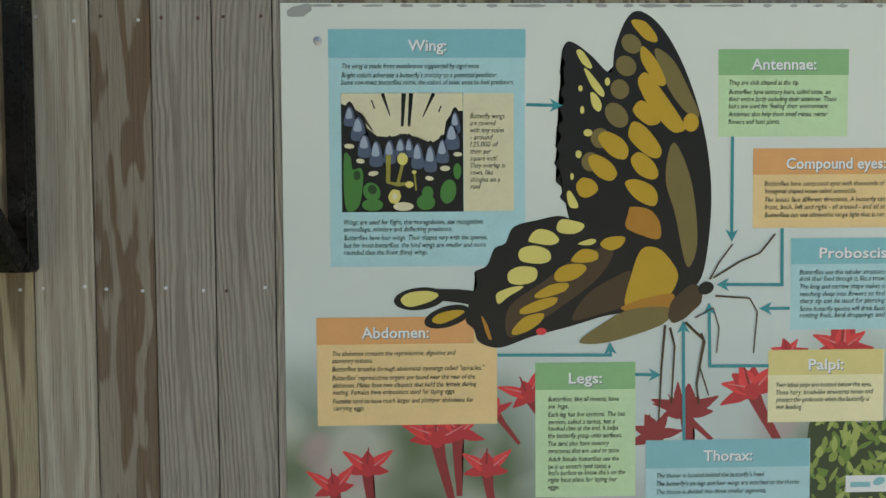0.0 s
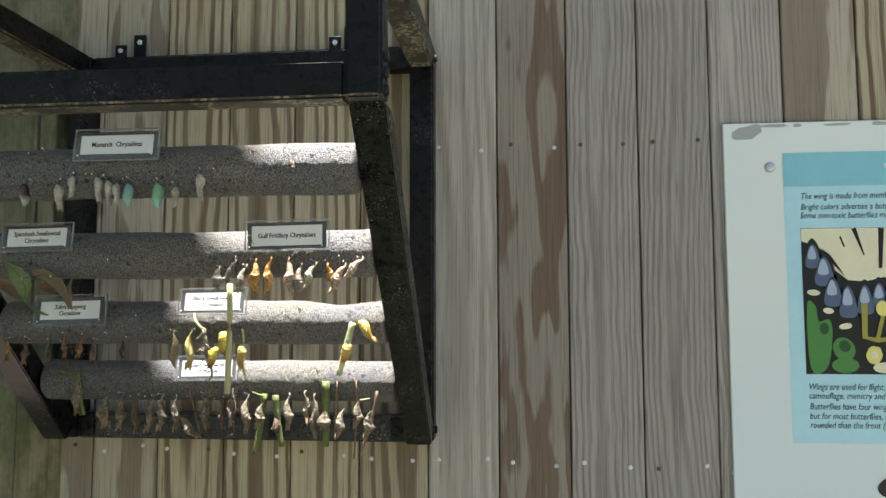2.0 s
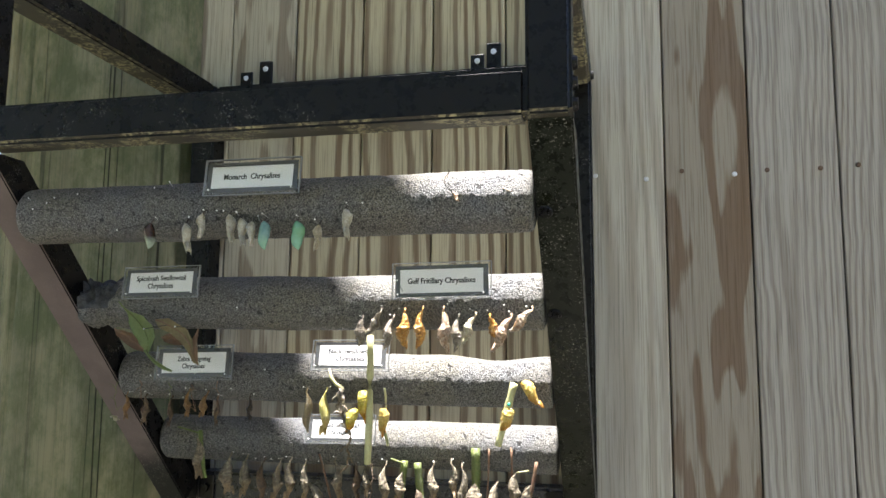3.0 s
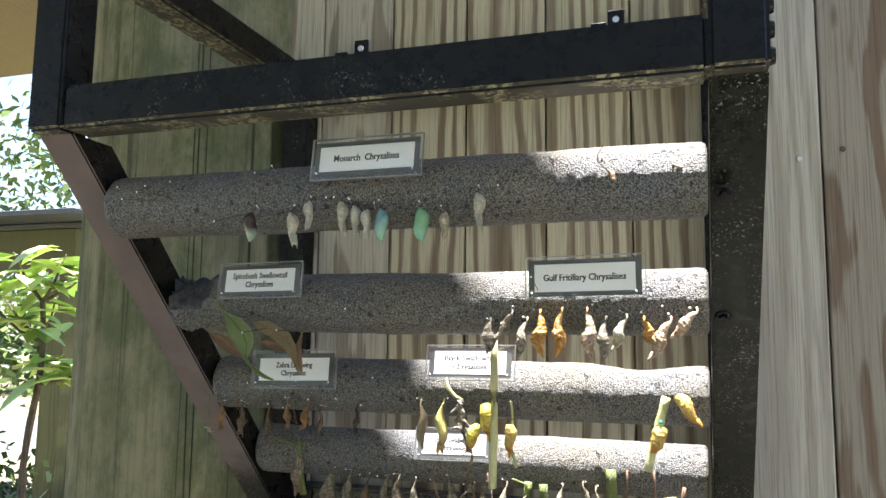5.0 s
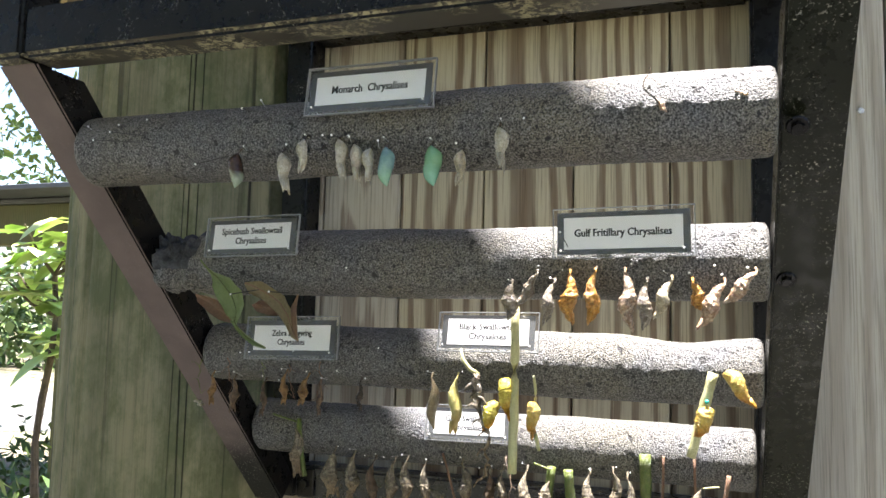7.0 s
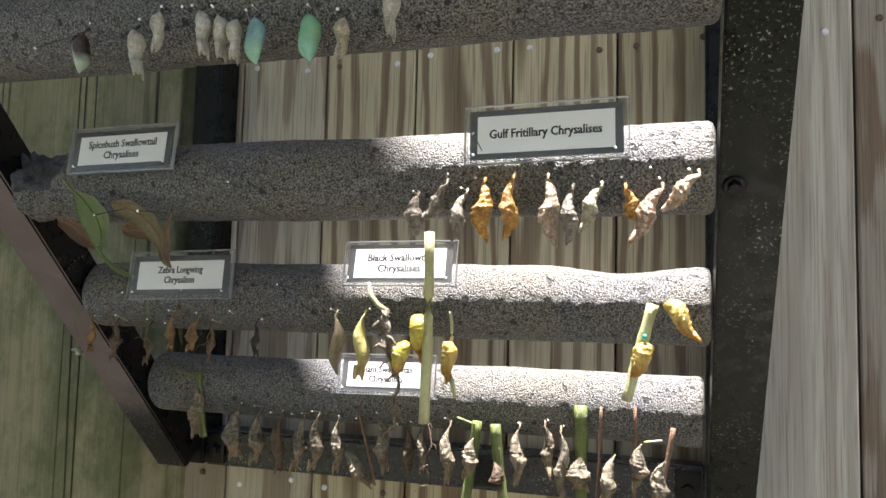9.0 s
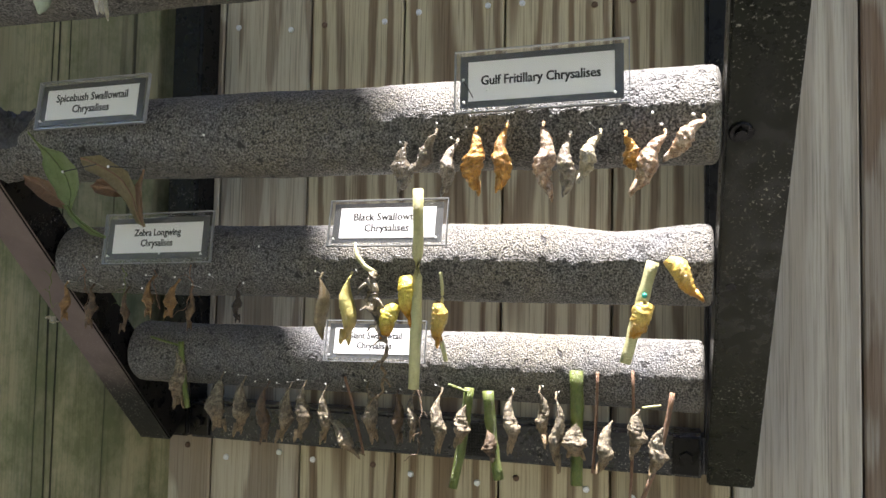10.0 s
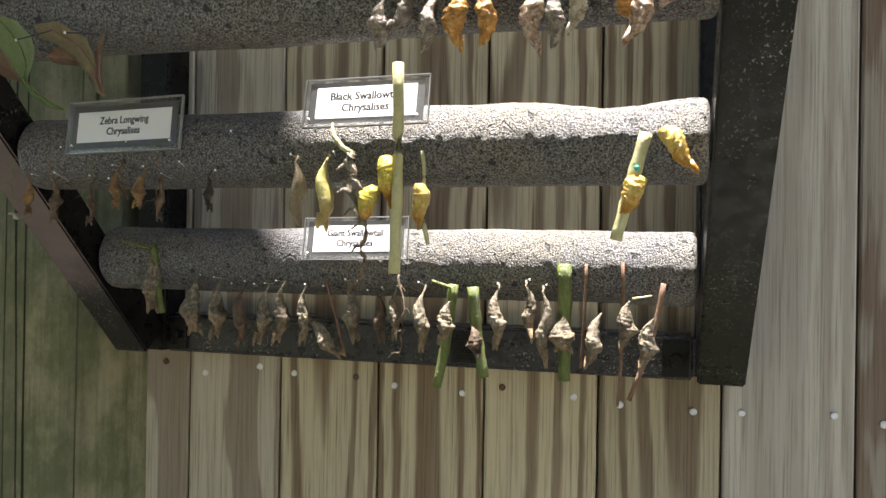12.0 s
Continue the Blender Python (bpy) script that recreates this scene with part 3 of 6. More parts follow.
def foam_rod(i, x0, x1, torn=False, bite=False):
    y, z = TUBES[i]
    bm = bmesh.new()
    seg, rows, r = 110, 400, 0.0350
    rings = []
    for j in range(rows + 1):
        f = j / rows
        x = (x0 + (x1 - x0) * f)
        ring = []
        for k in range(seg):
            a = 2 * math.pi * k / seg
            n = Vector((0, math.cos(a), math.sin(a)))
            p = Vector((x, 0, 0)) + n * r
            d = 0.0016 * noise.noise(p * 14 + Vector((i * 9, 0, 0))) + 0.0005 * noise.noise(p * 160) + 0.00022 * noise.noise(p * 420)
            e = min(x - x0, x1 - x)
            if e < 0.006:
                d -= 0.006 - math.sqrt(max(0.0, 0.006 ** 2 - (0.006 - e) ** 2))
            if torn and x - x0 < 0.085:
                w = min(1.0, (1 - (x - x0) / 0.085) * 1.5) * (0.45 + 0.55 * max(0.0, n.z))
                lump = noise.noise(p * 60) + 0.6 * noise.noise(p * 130)
                d -= w * (0.006 + 0.016 * lump)
            if bite and n.z > 0.1:
                q = (x + 0.972) / 0.045
                d -= 0.0065 * math.exp(-q * q) * n.z * n.z + 0.0018 * n.z * max(0.0, noise.noise(Vector((x * 26, 0, 3)))) + 0.0042 * n.z * max(0.0, noise.noise(p * 95)) * math.exp(-((x + 0.95) / 0.06) ** 2)
            ring.append(bm.verts.new((x - (x0 + x1) / 2, n.y * (r + d), n.z * (r + d))))
        rings.append(ring)
    for u, v in zip(rings, rings[1:]):
        for k in range(seg):
            bm.faces.new((u[k], v[k], v[(k + 1) % seg], u[(k + 1) % seg]))
    bm.faces.new(rings[0])
    bm.faces.new(rings[-1][::-1])
    if torn:
        for f in bm.faces:
            m = f.calc_center_median()
            f.material_index = int(m.x + (x1 - x0) / 2 + 0.02 * noise.noise(m * 50) < 0.062 and m.z > -0.008)
    ob = thing("foam_rod", bm, FOAM, "grey rough foam rod with a torn end across the rack" if torn else "grey rough foam rod across the steel rack",
               "foam rod", "foam rods of the rack", at=((x0 + x1) / 2, y, z), smooth=True)
    ob.data.materials.append(FOAM_TORN)
    return ob


foam_rod(0, -1.543, -0.900)
foam_rod(1, -1.543, -0.900, torn=True)
foam_rod(2, -1.543, -0.900, bite=True)
foam_rod(3, -1.543, -0.903)

# ---- laminated name cards ----
def name_card(lines, x, y, z, w, h, cw, ch, roll, text_w, size, lean=8.0):
    ob = thing("name_card", None, None, "laminated white name card with dark border on a foam rod", "name card", "name cards on the rods",
               at=pose(x, y, z, -lean, roll, 0))
    bm = box((-w / 2, -0.0026, -h / 2), (w / 2, 0.0004, h / 2))
    for v in bm.verts:
        v.co.y += 0.0003 * math.sin(v.co.x * 40)
    part("laminate", bm, CLEAR, ob, "clear plastic laminate").visible_shadow = False
    bw, bh = (w + cw) / 2 + 0.002, (h + ch) / 2 + 0.001
    part("border", box((-bw / 2, -0.0013, -bh / 2), (bw / 2, -0.0008, bh / 2)), BORDER, ob, "dark grey card border")
    part("card", box((-cw / 2, -0.0018, -ch / 2), (cw / 2, -0.0014, ch / 2)), PAPER, ob, "white printed card")
    for i, s in enumerate(lines):
        t = writing(s, size, INK, ob, (-0.00018, -0.00186, (len(lines) - 1) * 0.0052 - i * 0.0104), bold=0.00017)
        t2 = writing(s, size, INK, ob, (0.00018, -0.00190, (len(lines) - 1) * 0.0052 - i * 0.0104), bold=0.00017)
        if i == 0:
            xs = [v.co.x for v in t.data.vertices]
            wide = text_w / (max(xs) - min(xs))
        for o in (t, t2):
            o.matrix_basis = o.matrix_basis @ Matrix.Diagonal((wide, 1, 1, 1))
    rim = bmesh.new()
    for lo, hi in (((-w / 2, -h / 2), (w / 2, -h / 2 + 0.0006)), ((-w / 2, h / 2 - 0.0006), (w / 2, h / 2)), ((-w / 2, -h / 2), (-w / 2 + 0.0006, h / 2)), ((w / 2 - 0.0006, -h / 2), (w / 2, h / 2))):
        box((lo[0], -0.0030, lo[1]), (hi[0], 0.0006, hi[1]), bm=rim)
    part("laminate_edge", rim, RIM, ob, "pale cut edge of the laminate")
    for sx in (-0.44, 0.42):
        pin = part("pin", rod((sx * w, 0.010, -h * 0.36), (sx * w, -0.004, -h * 0.34), 0.0004, seg=5), PIN, ob)
        part("pin_head", ball((sx * w, -0.004, -h * 0.34), 0.0011), PEARL, pin)
    return ob


name_card(["Monarch  Chrysalises"], -1.219, 1.231, 1.899, 0.119, 0.044, 0.101, 0.026, 0, 0.070, 0.0098)
name_card(["Spicebush Swallowtail", "Chrysalises"], -1.406, 1.350, 1.789, 0.112, 0.0435, 0.093, 0.027, -1, 0.073, 0.0098)
name_card(["Gulf Fritillary Chrysalises"], -1.0222, 1.348, 1.787, 0.1245, 0.046, 0.104, 0.029, -1, 0.085, 0.0098, 2.0)
name_card(["Zebra Longwing", "Chrysalises"], -1.414, 1.455, 1.681, 0.123, 0.0505, 0.101, 0.0293, -1.5, 0.053, 0.0098)
name_card(["Black Swallowtail", "Chrysalises"], -1.175, 1.454, 1.694, 0.112, 0.0435, 0.090, 0.028, -0.6, 0.064, 0.0100, 13.0)
name_card(["Giant Swallowtail", "Chrysalises"], -1.230, 1.570, 1.581, 0.112, 0.044, 0.090, 0.027, -1.2, 0.060, 0.0098, 12.5)

# ---- chrysalises, stems and leaves pinned to the rods ----
def pod_skin(name, base, tip, rough=0.45, scatter=0.35, patch=0.5, lines=0.6, foot=None):
    """Dry or living pod skin: two tones, fine veins, light passing through; foot is the tone of its lower end."""
    g = Graph(name, rough, 0.0, 0.45)
    c, r = g.coords(), g.random()
    v = g.scaled(c, (1, 1, 1), g.math("MULTIPLY", r, 9.0))
    big = g.ramp(g.noise(v, 170.0, 4.0, 0.65), 0.40, 0.58)
    fine = g.noise(g.scaled(v, (420.0, 420.0, 160.0)), 1.0, 4.0, 0.7)
    col = g.mix(g.math("MULTIPLY", big, patch), base, tip)
    if foot:
        sep = g.node("SeparateXYZ")
        g.put(g.node("TexCoord").outputs["Generated"], sep.inputs[0])
        low = g.ramp(g.math("ADD", sep.outputs[2], g.math("MULTIPLY", g.math("SUBTRACT", g.noise(v, 90.0, 3.0), 0.5), 0.4)), 0.52, 0.22)
        col = g.mix(low, col, foot)
    col = g.mix(g.math("MULTIPLY", g.ramp(fine, 0.48, 0.66), 0.75 * lines), col, tuple(x * 0.3 for x in tip))
    fold = g.noise(g.scaled(v, (190.0, 190.0, 330.0)), 1.0, 3.0, 0.6)
    # shade inside the folds is painted as dark crease lines
    crease = g.ramp(g.math("ABSOLUTE", g.math("SUBTRACT", fold, 0.5)), 0.035, 0.004)
    col = g.mix(g.math("MULTIPLY", crease, 0.7 * lines), col, tuple(x * 0.28 for x in tip))
    g.colour(col)
    g.b.inputs["Subsurface Weight"].default_value = scatter
    g.b.inputs["Subsurface Radius"].default_value = (0.005, 0.004, 0.002)
    g.bump(g.math("SUBTRACT", g.math("ADD", fine, g.math("MULTIPLY", fold, 1.5)), g.math("MULTIPLY", crease, 0.5)), 0.0018 * lines, 0.9)
    return g.mat


SKIN_PALE = pod_skin("papery_pale_skin", (0.47, 0.445, 0.36), (0.27, 0.245, 0.17), 0.28, 0.4, 0.6, 0.5)
SKIN_TAN = pod_skin("pale_tan_skin", (0.44, 0.39, 0.27), (0.26, 0.215, 0.13), 0.32, 0.35, 0.6, 0.7)
SKIN_JADE = pod_skin("jade_green_skin", (0.125, 0.27, 0.14), (0.17, 0.32, 0.18), 0.2, 0.4, 0.5, 0.12, (0.17, 0.36, 0.25))
SKIN_TEAL = pod_skin("teal_glassy_skin", (0.16, 0.27, 0.25), (0.11, 0.21, 0.19), 0.2, 0.4, 0.7, 0.16, (0.21, 0.38, 0.27))
SKIN_GLASSY = pod_skin("dark_glassy_skin", (0.030, 0.014, 0.008), (0.055, 0.028, 0.014), 0.2, 0.1, 0.5, 0.15, (0.24, 0.29, 0.22))
SKIN_DARK = pod_skin("dark_brown_skin", (0.025, 0.016, 0.01), (0.06, 0.04, 0.02), 0.3, 0.05)
SKIN_OCHRE = pod_skin("ochre_skin", (0.58, 0.31, 0.07), (0.33, 0.14, 0.025), 0.3, 0.35, 0.6, 0.8)
SKIN_ASH = pod_skin("ash_brown_skin", (0.31, 0.27, 0.205), (0.125, 0.092, 0.060), 0.32, 0.3, 0.6, 0.85)
SKIN_ROSE = pod_skin("rosy_tan_skin", (0.56, 0.44, 0.32), (0.26, 0.135, 0.06), 0.3, 0.35, 0.75, 0.9)
SKIN_YELLOW = pod_skin("yellow_waxy_skin", (0.55, 0.47, 0.075), (0.40, 0.30, 0.04), 0.25, 0.45, 0.5, 0.5, (0.40, 0.165, 0.016))
SKIN_LEMON = pod_skin("lemon_papery_skin", (0.58, 0.43, 0.11), (0.42, 0.255, 0.05), 0.28, 0.45, 0.5, 0.55, (0.42, 0.20, 0.022))
SKIN_MOSS = pod_skin("olive_yellow_skin", (0.46, 0.42, 0.14), (0.34, 0.28, 0.08), 0.4, 0.4, 0.4, 0.35, (0.38, 0.28, 0.10))
SKIN_BARK = pod_skin("bark_grey_skin", (0.31, 0.262, 0.175), (0.062, 0.045, 0.030), 0.65, 0.1, 0.72, 0.9, (0.25, 0.175, 0.095))
SKIN_UMBER_PALE = pod_skin("olive_brown_skin", (0.25, 0.20, 0.115), (0.15, 0.11, 0.055), 0.45, 0.3, 0.5, 0.5)
SKIN_RUST = pod_skin("rust_brown_skin", (0.26, 0.15, 0.055), (0.12, 0.065, 0.025), 0.5, 0.2, 0.6, 0.7)
SKIN_UMBER = pod_skin("umber_skin", (0.15, 0.095, 0.05), (0.055, 0.036, 0.022), 0.6, 0.1, 0.8)
STEM_GREEN = pod_skin("green_stem", (0.098, 0.142, 0.026), (0.165, 0.175, 0.05), 0.4, 0.2, 0.5, 0.5)
STEM_PALE = pod_skin("pale_dry_stem", (0.43, 0.415, 0.205), (0.35, 0.335, 0.165), 0.45, 0.2, 0.5, 0.25)
STEM_RED = pod_skin("reddish_stem", (0.17, 0.085, 0.050), (0.24, 0.15, 0.08), 0.6, 0.1)
LEAF_GREEN = pod_skin("green_leaf", (0.20, 0.265, 0.095), (0.24, 0.30, 0.12), 0.5, 0.2, 0.5, 0.3)
LEAF_BROWN = pod_skin("brown_dry_leaf", (0.27, 0.165, 0.095), (0.20, 0.115, 0.062), 0.6, 0.2, 0.5, 0.3)
LEAF_OLIVE = pod_skin("olive_dry_leaf", (0.25, 0.205, 0.10), (0.33, 0.26, 0.14), 0.6, 0.2, 0.5, 0.3)

SHAPES = {  # radii down the pod
    "smooth": [0.12, 0.58, 0.86, 0.98, 1.0, 1.0, 0.98, 0.92, 0.82, 0.66, 0.42, 0.06],
    "husk": [0.12, 0.60, 0.90, 1.0, 0.99, 0.90, 0.78, 0.68, 0.60, 0.54, 0.42, 0.16],
    "curled": [0.18, 0.36, 0.48, 0.54, 0.60, 0.76, 0.95, 1.0, 0.90, 0.78, 0.66, 0.56, 0.44, 0.24],
    "angular": [0.06, 0.24, 0.44, 0.62, 0.76, 0.86, 0.94, 1.0, 0.94, 0.66, 0.52, 0.42, 0.26],
    "plump": [0.50, 0.78, 0.90, 1.0, 0.98, 0.94, 0.90, 0.82, 0.72, 0.60, 0.46, 0.28, 0.14],
    "spiny": [0.14, 0.38, 0.50, 0.52, 0.80, 1.0, 0.66, 0.40, 0.52, 0.18],
    "leafy": [0.08, 0.34, 0.66, 0.92, 1.0, 0.98, 0.90, 0.72, 0.45, 0.10],
}
CRUMPLE = {"smooth": (0.05, 0.02, 0.0), "husk": (0.14, 0.14, 0.07), "curled": (0.30, 0.28, 0.20), "angular": (0.20, 0.24, 0.14), "plump": (0.20, 0.20, 0.14),
           "spiny": (0.28, 0.32, 0.12), "leafy": (0.14, 0.08, 0.03)}  # coarse, middle and fine dents
FLAT = {"leafy": 0.45, "angular": 0.74, "husk": 0.72}
pod_rng = random.Random(11)


def shell(shape, way, width, bend, seed, tails=0, rings=46, seg=22):
    bm = bmesh.new()
    way = Vector(way)
    q = way.to_track_quat("Z", "Y").to_matrix()
    curve = SHAPES[shape]
    off = Vector((seed * 3.7, seed * 1.3, 0))
    rows = []
    for j in range(rings + 1):
        f = j / rings
        r = between(curve, f) * width / 2
        if shape in ("curled", "spiny") and 0.12 < f < 0.62:
            r *= 1 + 0.022 * math.sin(f * 2 * math.pi * 9)
        if shape == "angular" and f < 0.55:
            r *= 1 + 0.03 * math.sin(f * 2 * math.pi * 13)
        if shape in ("smooth", "husk"):
            r *= 1 + 0.045 * math.exp(-((f - 0.27) / 0.018) ** 2)
        coarse, middle, fine = CRUMPLE[shape]
        mid = way * f + q @ Vector((math.sin(f * math.pi) * bend * way.length, math.sin(f * math.pi * 2) * 0.05 * way.length, 0))
        row = []
        for k in range(seg):
            a = 2 * math.pi * k / seg
            n = Vector((math.cos(a), math.sin(a), 0))
            grow = 0.5 + f
            rr = r * (1 + grow * (coarse * noise.noise(n * 1.1 + Vector((0, 0, f * 5)) + off) + middle * noise.noise(n * 2.6 + Vector((0, 0, f * 13)) + off) + fine * noise.noise(n * 5.5 + Vector((0, 0, f * 30)) + off)))
            if shape in ("angular", "spiny"):
                rr *= 1 + 0.22 * abs(math.cos(a)) ** 6 * (1 if f > 0.45 else 0.3)
            if shape == "angular" and 0.50 < f < 0.66:
                rr *= 1 + 0.22 * max(0.0, -n.y) * math.sin((f - 0.50) / 0.16 * math.pi)
            if shape == "husk" and f > 0.45:
                rr *= 1 - 0.42 * max(0.0, -n.y) ** 3 * min(1.0, (f - 0.45) * 4)
            row.append(bm.verts.new(mid + q @ (Vector((n.x, n.y * FLAT.get(shape, 0.88), 0)) * rr)))
        rows.append(row)
    for u, v in zip(rows, rows[1:]):
        for k in range(seg):
            bm.faces.new((u[k], u[(k + 1) % seg], v[(k + 1) % seg], v[k]))
    bm.faces.new(rows[0][::-1])
    bm.faces.new(rows[-1])
    for k in range(tails):  # horns or torn flaps at the lower end
        s = -1 if k % 2 else 1
        side = q @ Vector((s * width * 0.22, 0, 0))
        a = way * (0.80 if shape == "husk" else 0.95) + side
        b = way * (1.06 + 0.05 * pod_rng.random()) + side * (1.5 + pod_rng.random() * 0.6)
        tube_path([a - way * 0.12, (a + b) / 2 + side * 0.25, b], [width * 0.15, width * 0.10, width * 0.035], 6, 0.3, bm)
    return bm


def pin_on(ob, top, deep=0.016):
    """A bead-headed pin from beside the pod's top into the foam."""
    a = Vector(top) + Vector((pod_rng.uniform(-0.007, 0.007), -0.003, pod_rng.uniform(0.002, 0.007)))
    b = Vector(top) + Vector((0, deep, pod_rng.uniform(-0.001, 0.003)))
    pin = part("pin", rod(a, b, 0.00035, seg=5), pod_rng.choice((PIN, PIN_DARK)), ob)
    part("pin_head", ball(a, pod_rng.uniform(0.0008, 0.0012), seg=7), PEARL, pin)


def chrysalis(shape, skin, row, y, bend=0.0, tails=0, label="", group="", pin=True, turn=0.0):
    x, z, dx, dz, w = (v / 1000 for v in row)
    w *= {"curled": 1.18, "angular": 1.08, "spiny": 1.05}.get(shape, 1.1)
    seed = pod_rng.random() * 40
    ob = thing("chrysalis", shell(shape, (dx, turn, dz), w, bend, seed, tails), skin, label, "chrysalis", group, at=(x, y, z), smooth=True)
    if pin:
        part("silk_pad", tube_path([(0, 0.0, -0.001), (0.0005, 0.002, 0.002), (0, 0.006, 0.005)], [0.0011, 0.0008, 0.0012], 6, 0.4), SKIN_DARK if shape in ("smooth", "husk") else skin, ob)
        pin_on(ob, (0, 0.003, 0.002))
    return ob


G1 = "chrysalises on the top foam rod"
PALE = "empty papery pale chrysalis husk pinned to foam rod"
for row, shape, skin, tails, text in (
        ((-1346, 1849, -1, -31, 13), "smooth", SKIN_GLASSY, 0, "dark brown chrysalis with a pale tip hanging from the foam rod"),
        ((-1301, 1847, 6, -33, 13), "husk", SKIN_PALE, 2, PALE),
        ((-1279, 1858, -2, -29, 11), "husk", SKIN_PALE, 1, PALE),
        ((-1246, 1856, 5, -32, 13), "husk", SKIN_PALE, 2, PALE),
        ((-1231, 1851, 4, -30, 13), "husk", SKIN_PALE, 2, PALE),
        ((-1216, 1847, -1, -28, 12), "husk", SKIN_PALE, 2, PALE),
        ((-1202, 1847, 2, -33, 13), "smooth", SKIN_TEAL, 0, "glassy teal green chrysalis hanging from the foam rod"),
        ((-1162, 1846, 3, -33, 15), "smooth", SKIN_JADE, 0, "plump jade green chrysalis hanging from the foam rod"),
        ((-1135, 1841, -3, -28, 12), "husk", SKIN_TAN, 1, "pale tan chrysalis husk hanging from the foam rod"),
        ((-1105, 1858, 3, -32, 14), "husk", SKIN_PALE, 2, PALE)):
    chrysalis(shape, skin, row, 1.229, pod_rng.uniform(-0.05, 0.05), tails, text, G1)

G2 = "curled chrysalises on the second foam rod"
for row, skin, bend, text in (
        ((-1123, 1740, -1, -31, 14), SKIN_ASH, 0.05, "ash brown dried curled chrysalis on foam rod"),
        ((-1099, 1749, -18, -27, 11), SKIN_ASH, -0.22, "ash brown dried curled chrysalis on foam rod"),
        ((-1083, 1741, -8, -35, 11), SKIN_ASH, 0.20, "ash brown dried curled chrysalis on foam rod"),
        ((-1069, 1749, 2, -42, 15), SKIN_OCHRE, -0.10, "bright ochre curled chrysalis hanging from foam rod"),
        ((-1046, 1751, -5, -44, 13), SKIN_OCHRE, 0.06, "bright ochre curled chrysalis hanging from foam rod"),
        ((-1020, 1751, 6, -48, 14), SKIN_ROSE, -0.08, "rosy tan split chrysalis hanging from foam rod"),
        ((-1001, 1742, -3, -39, 12), SKIN_ASH, 0.14, "ash brown dried curled chrysalis on foam rod"),
        ((-980, 1744, -14, -31, 11), SKIN_TAN, 0.24, "pale tan curled chrysalis hanging from foam rod"),
        ((-963, 1742, 8, -23, 12), SKIN_OCHRE, 0.12, "short ochre brown chrysalis hanging from foam rod"),
        ((-937, 1742, -21, -37, 14), SKIN_ROSE, 0.12, "rosy tan split chrysalis hanging from foam rod"),
        ((-912, 1751, -24, -24, 12), SKIN_ROSE, 0.22, "rosy tan split chrysalis hanging from foam rod")):
    chrysalis("curled", skin, row, 1.347, bend, 2 if skin in (SKIN_ROSE, SKIN_TAN) else 1, text, G2)

G3 = "small brown chrysalises on the third foam rod"
for row, skin in (((-1521, 1633, 1, -33, 10), SKIN_RUST), ((-1490, 1630, 0, -36, 10), SKIN_UMBER), ((-1448, 1628, -2, -37, 8), SKIN_UMBER),
                  ((-1420, 1639, -1, -33, 11), SKIN_RUST), ((-1391, 1636, -7, -30, 13), SKIN_RUST), ((-1375, 1631, 1, -36, 8), SKIN_UMBER),
                  ((-1324, 1634, 2, -30, 9), SKIN_DARK)):
    chrysalis("spiny", skin, row, 1.453, pod_rng.uniform(-0.08, 0.08), 2, "small spiny brown chrysalis hanging from foam rod", G3)

G4 = "yellow chrysalises on the third foam rod"
for row, shape, skin, bend, tails, text in (
        ((-1235, 1644, 5, -55, 20), "leafy", SKIN_UMBER_PALE, 0.03, 0, "flat brown leaf-like chrysalis hanging from foam rod"),
        ((-1206, 1645, -3, -55, 22), "leafy", SKIN_MOSS, -0.03, 2, "olive yellow leaf-like chrysalis hanging from foam rod"),
        ((-1161, 1622, -15, -32, 16), "plump", SKIN_YELLOW, 0.10, 0, "bright yellow chrysalis tilted on a dry twig"),
        ((-1154, 1647, 8, -40, 18), "plump", SKIN_YELLOW, -0.04, 2, "bright yellow chrysalis on a pale upright stem"),
        ((-1124, 1624, 2, -35, 15), "plump", SKIN_LEMON, 0.03, 2, "golden yellow chrysalis on a thin dry stem"),
        ((-949, 1628, -16, -29, 17), "plump", SKIN_LEMON, 0.08, 0, "golden yellow chrysalis on a slanting cut stem"),
        ((-936, 1663, 25, -30, 16), "plump", SKIN_LEMON, -0.12, 2, "lemon papery chrysalis pinned beside the cut stem")):
    chrysalis(shape, skin, row, 1.444, bend, tails, text, G4, pin=shape == "leafy")

G5 = "bark grey chrysalises on the lowest foam rod"
BARK = "bark grey angular chrysalis hanging below foam rod"
GIANT_A = [(-1470, 1560, 6, -58, 19), (-1411, 1535, 0, -55, 18), (-1383, 1532, -5, -54, 19), (-1354, 1528, -2, -57, 15), (-1327, 1528, -10, -54, 17), (-1310, 1531, -5, -55, 18),
           (-1285, 1528, -1, -52, 15), (-1281, 1499, 37, -35, 17), (-1238, 1533, 10, -52, 18), (-1205, 1526, 5, -45, 15), (-1186, 1530, -1, -45, 12), (-1157, 1531, -2, -56, 17)]
GIANT_B = [(-1129, 1522, -8, -39, 19), (-1107, 1499, 7, -27, 17), (-1082, 1535, -2, -54, 17), (-1056, 1539, 7, -48, 15), (-1040, 1534, 4, -66, 15), (-1020, 1511, 0, -31, 18),
           (-986, 1516, -13, -48, 18), (-961, 1528, -7, -42, 20), (-940, 1513, -11, -44, 20)]
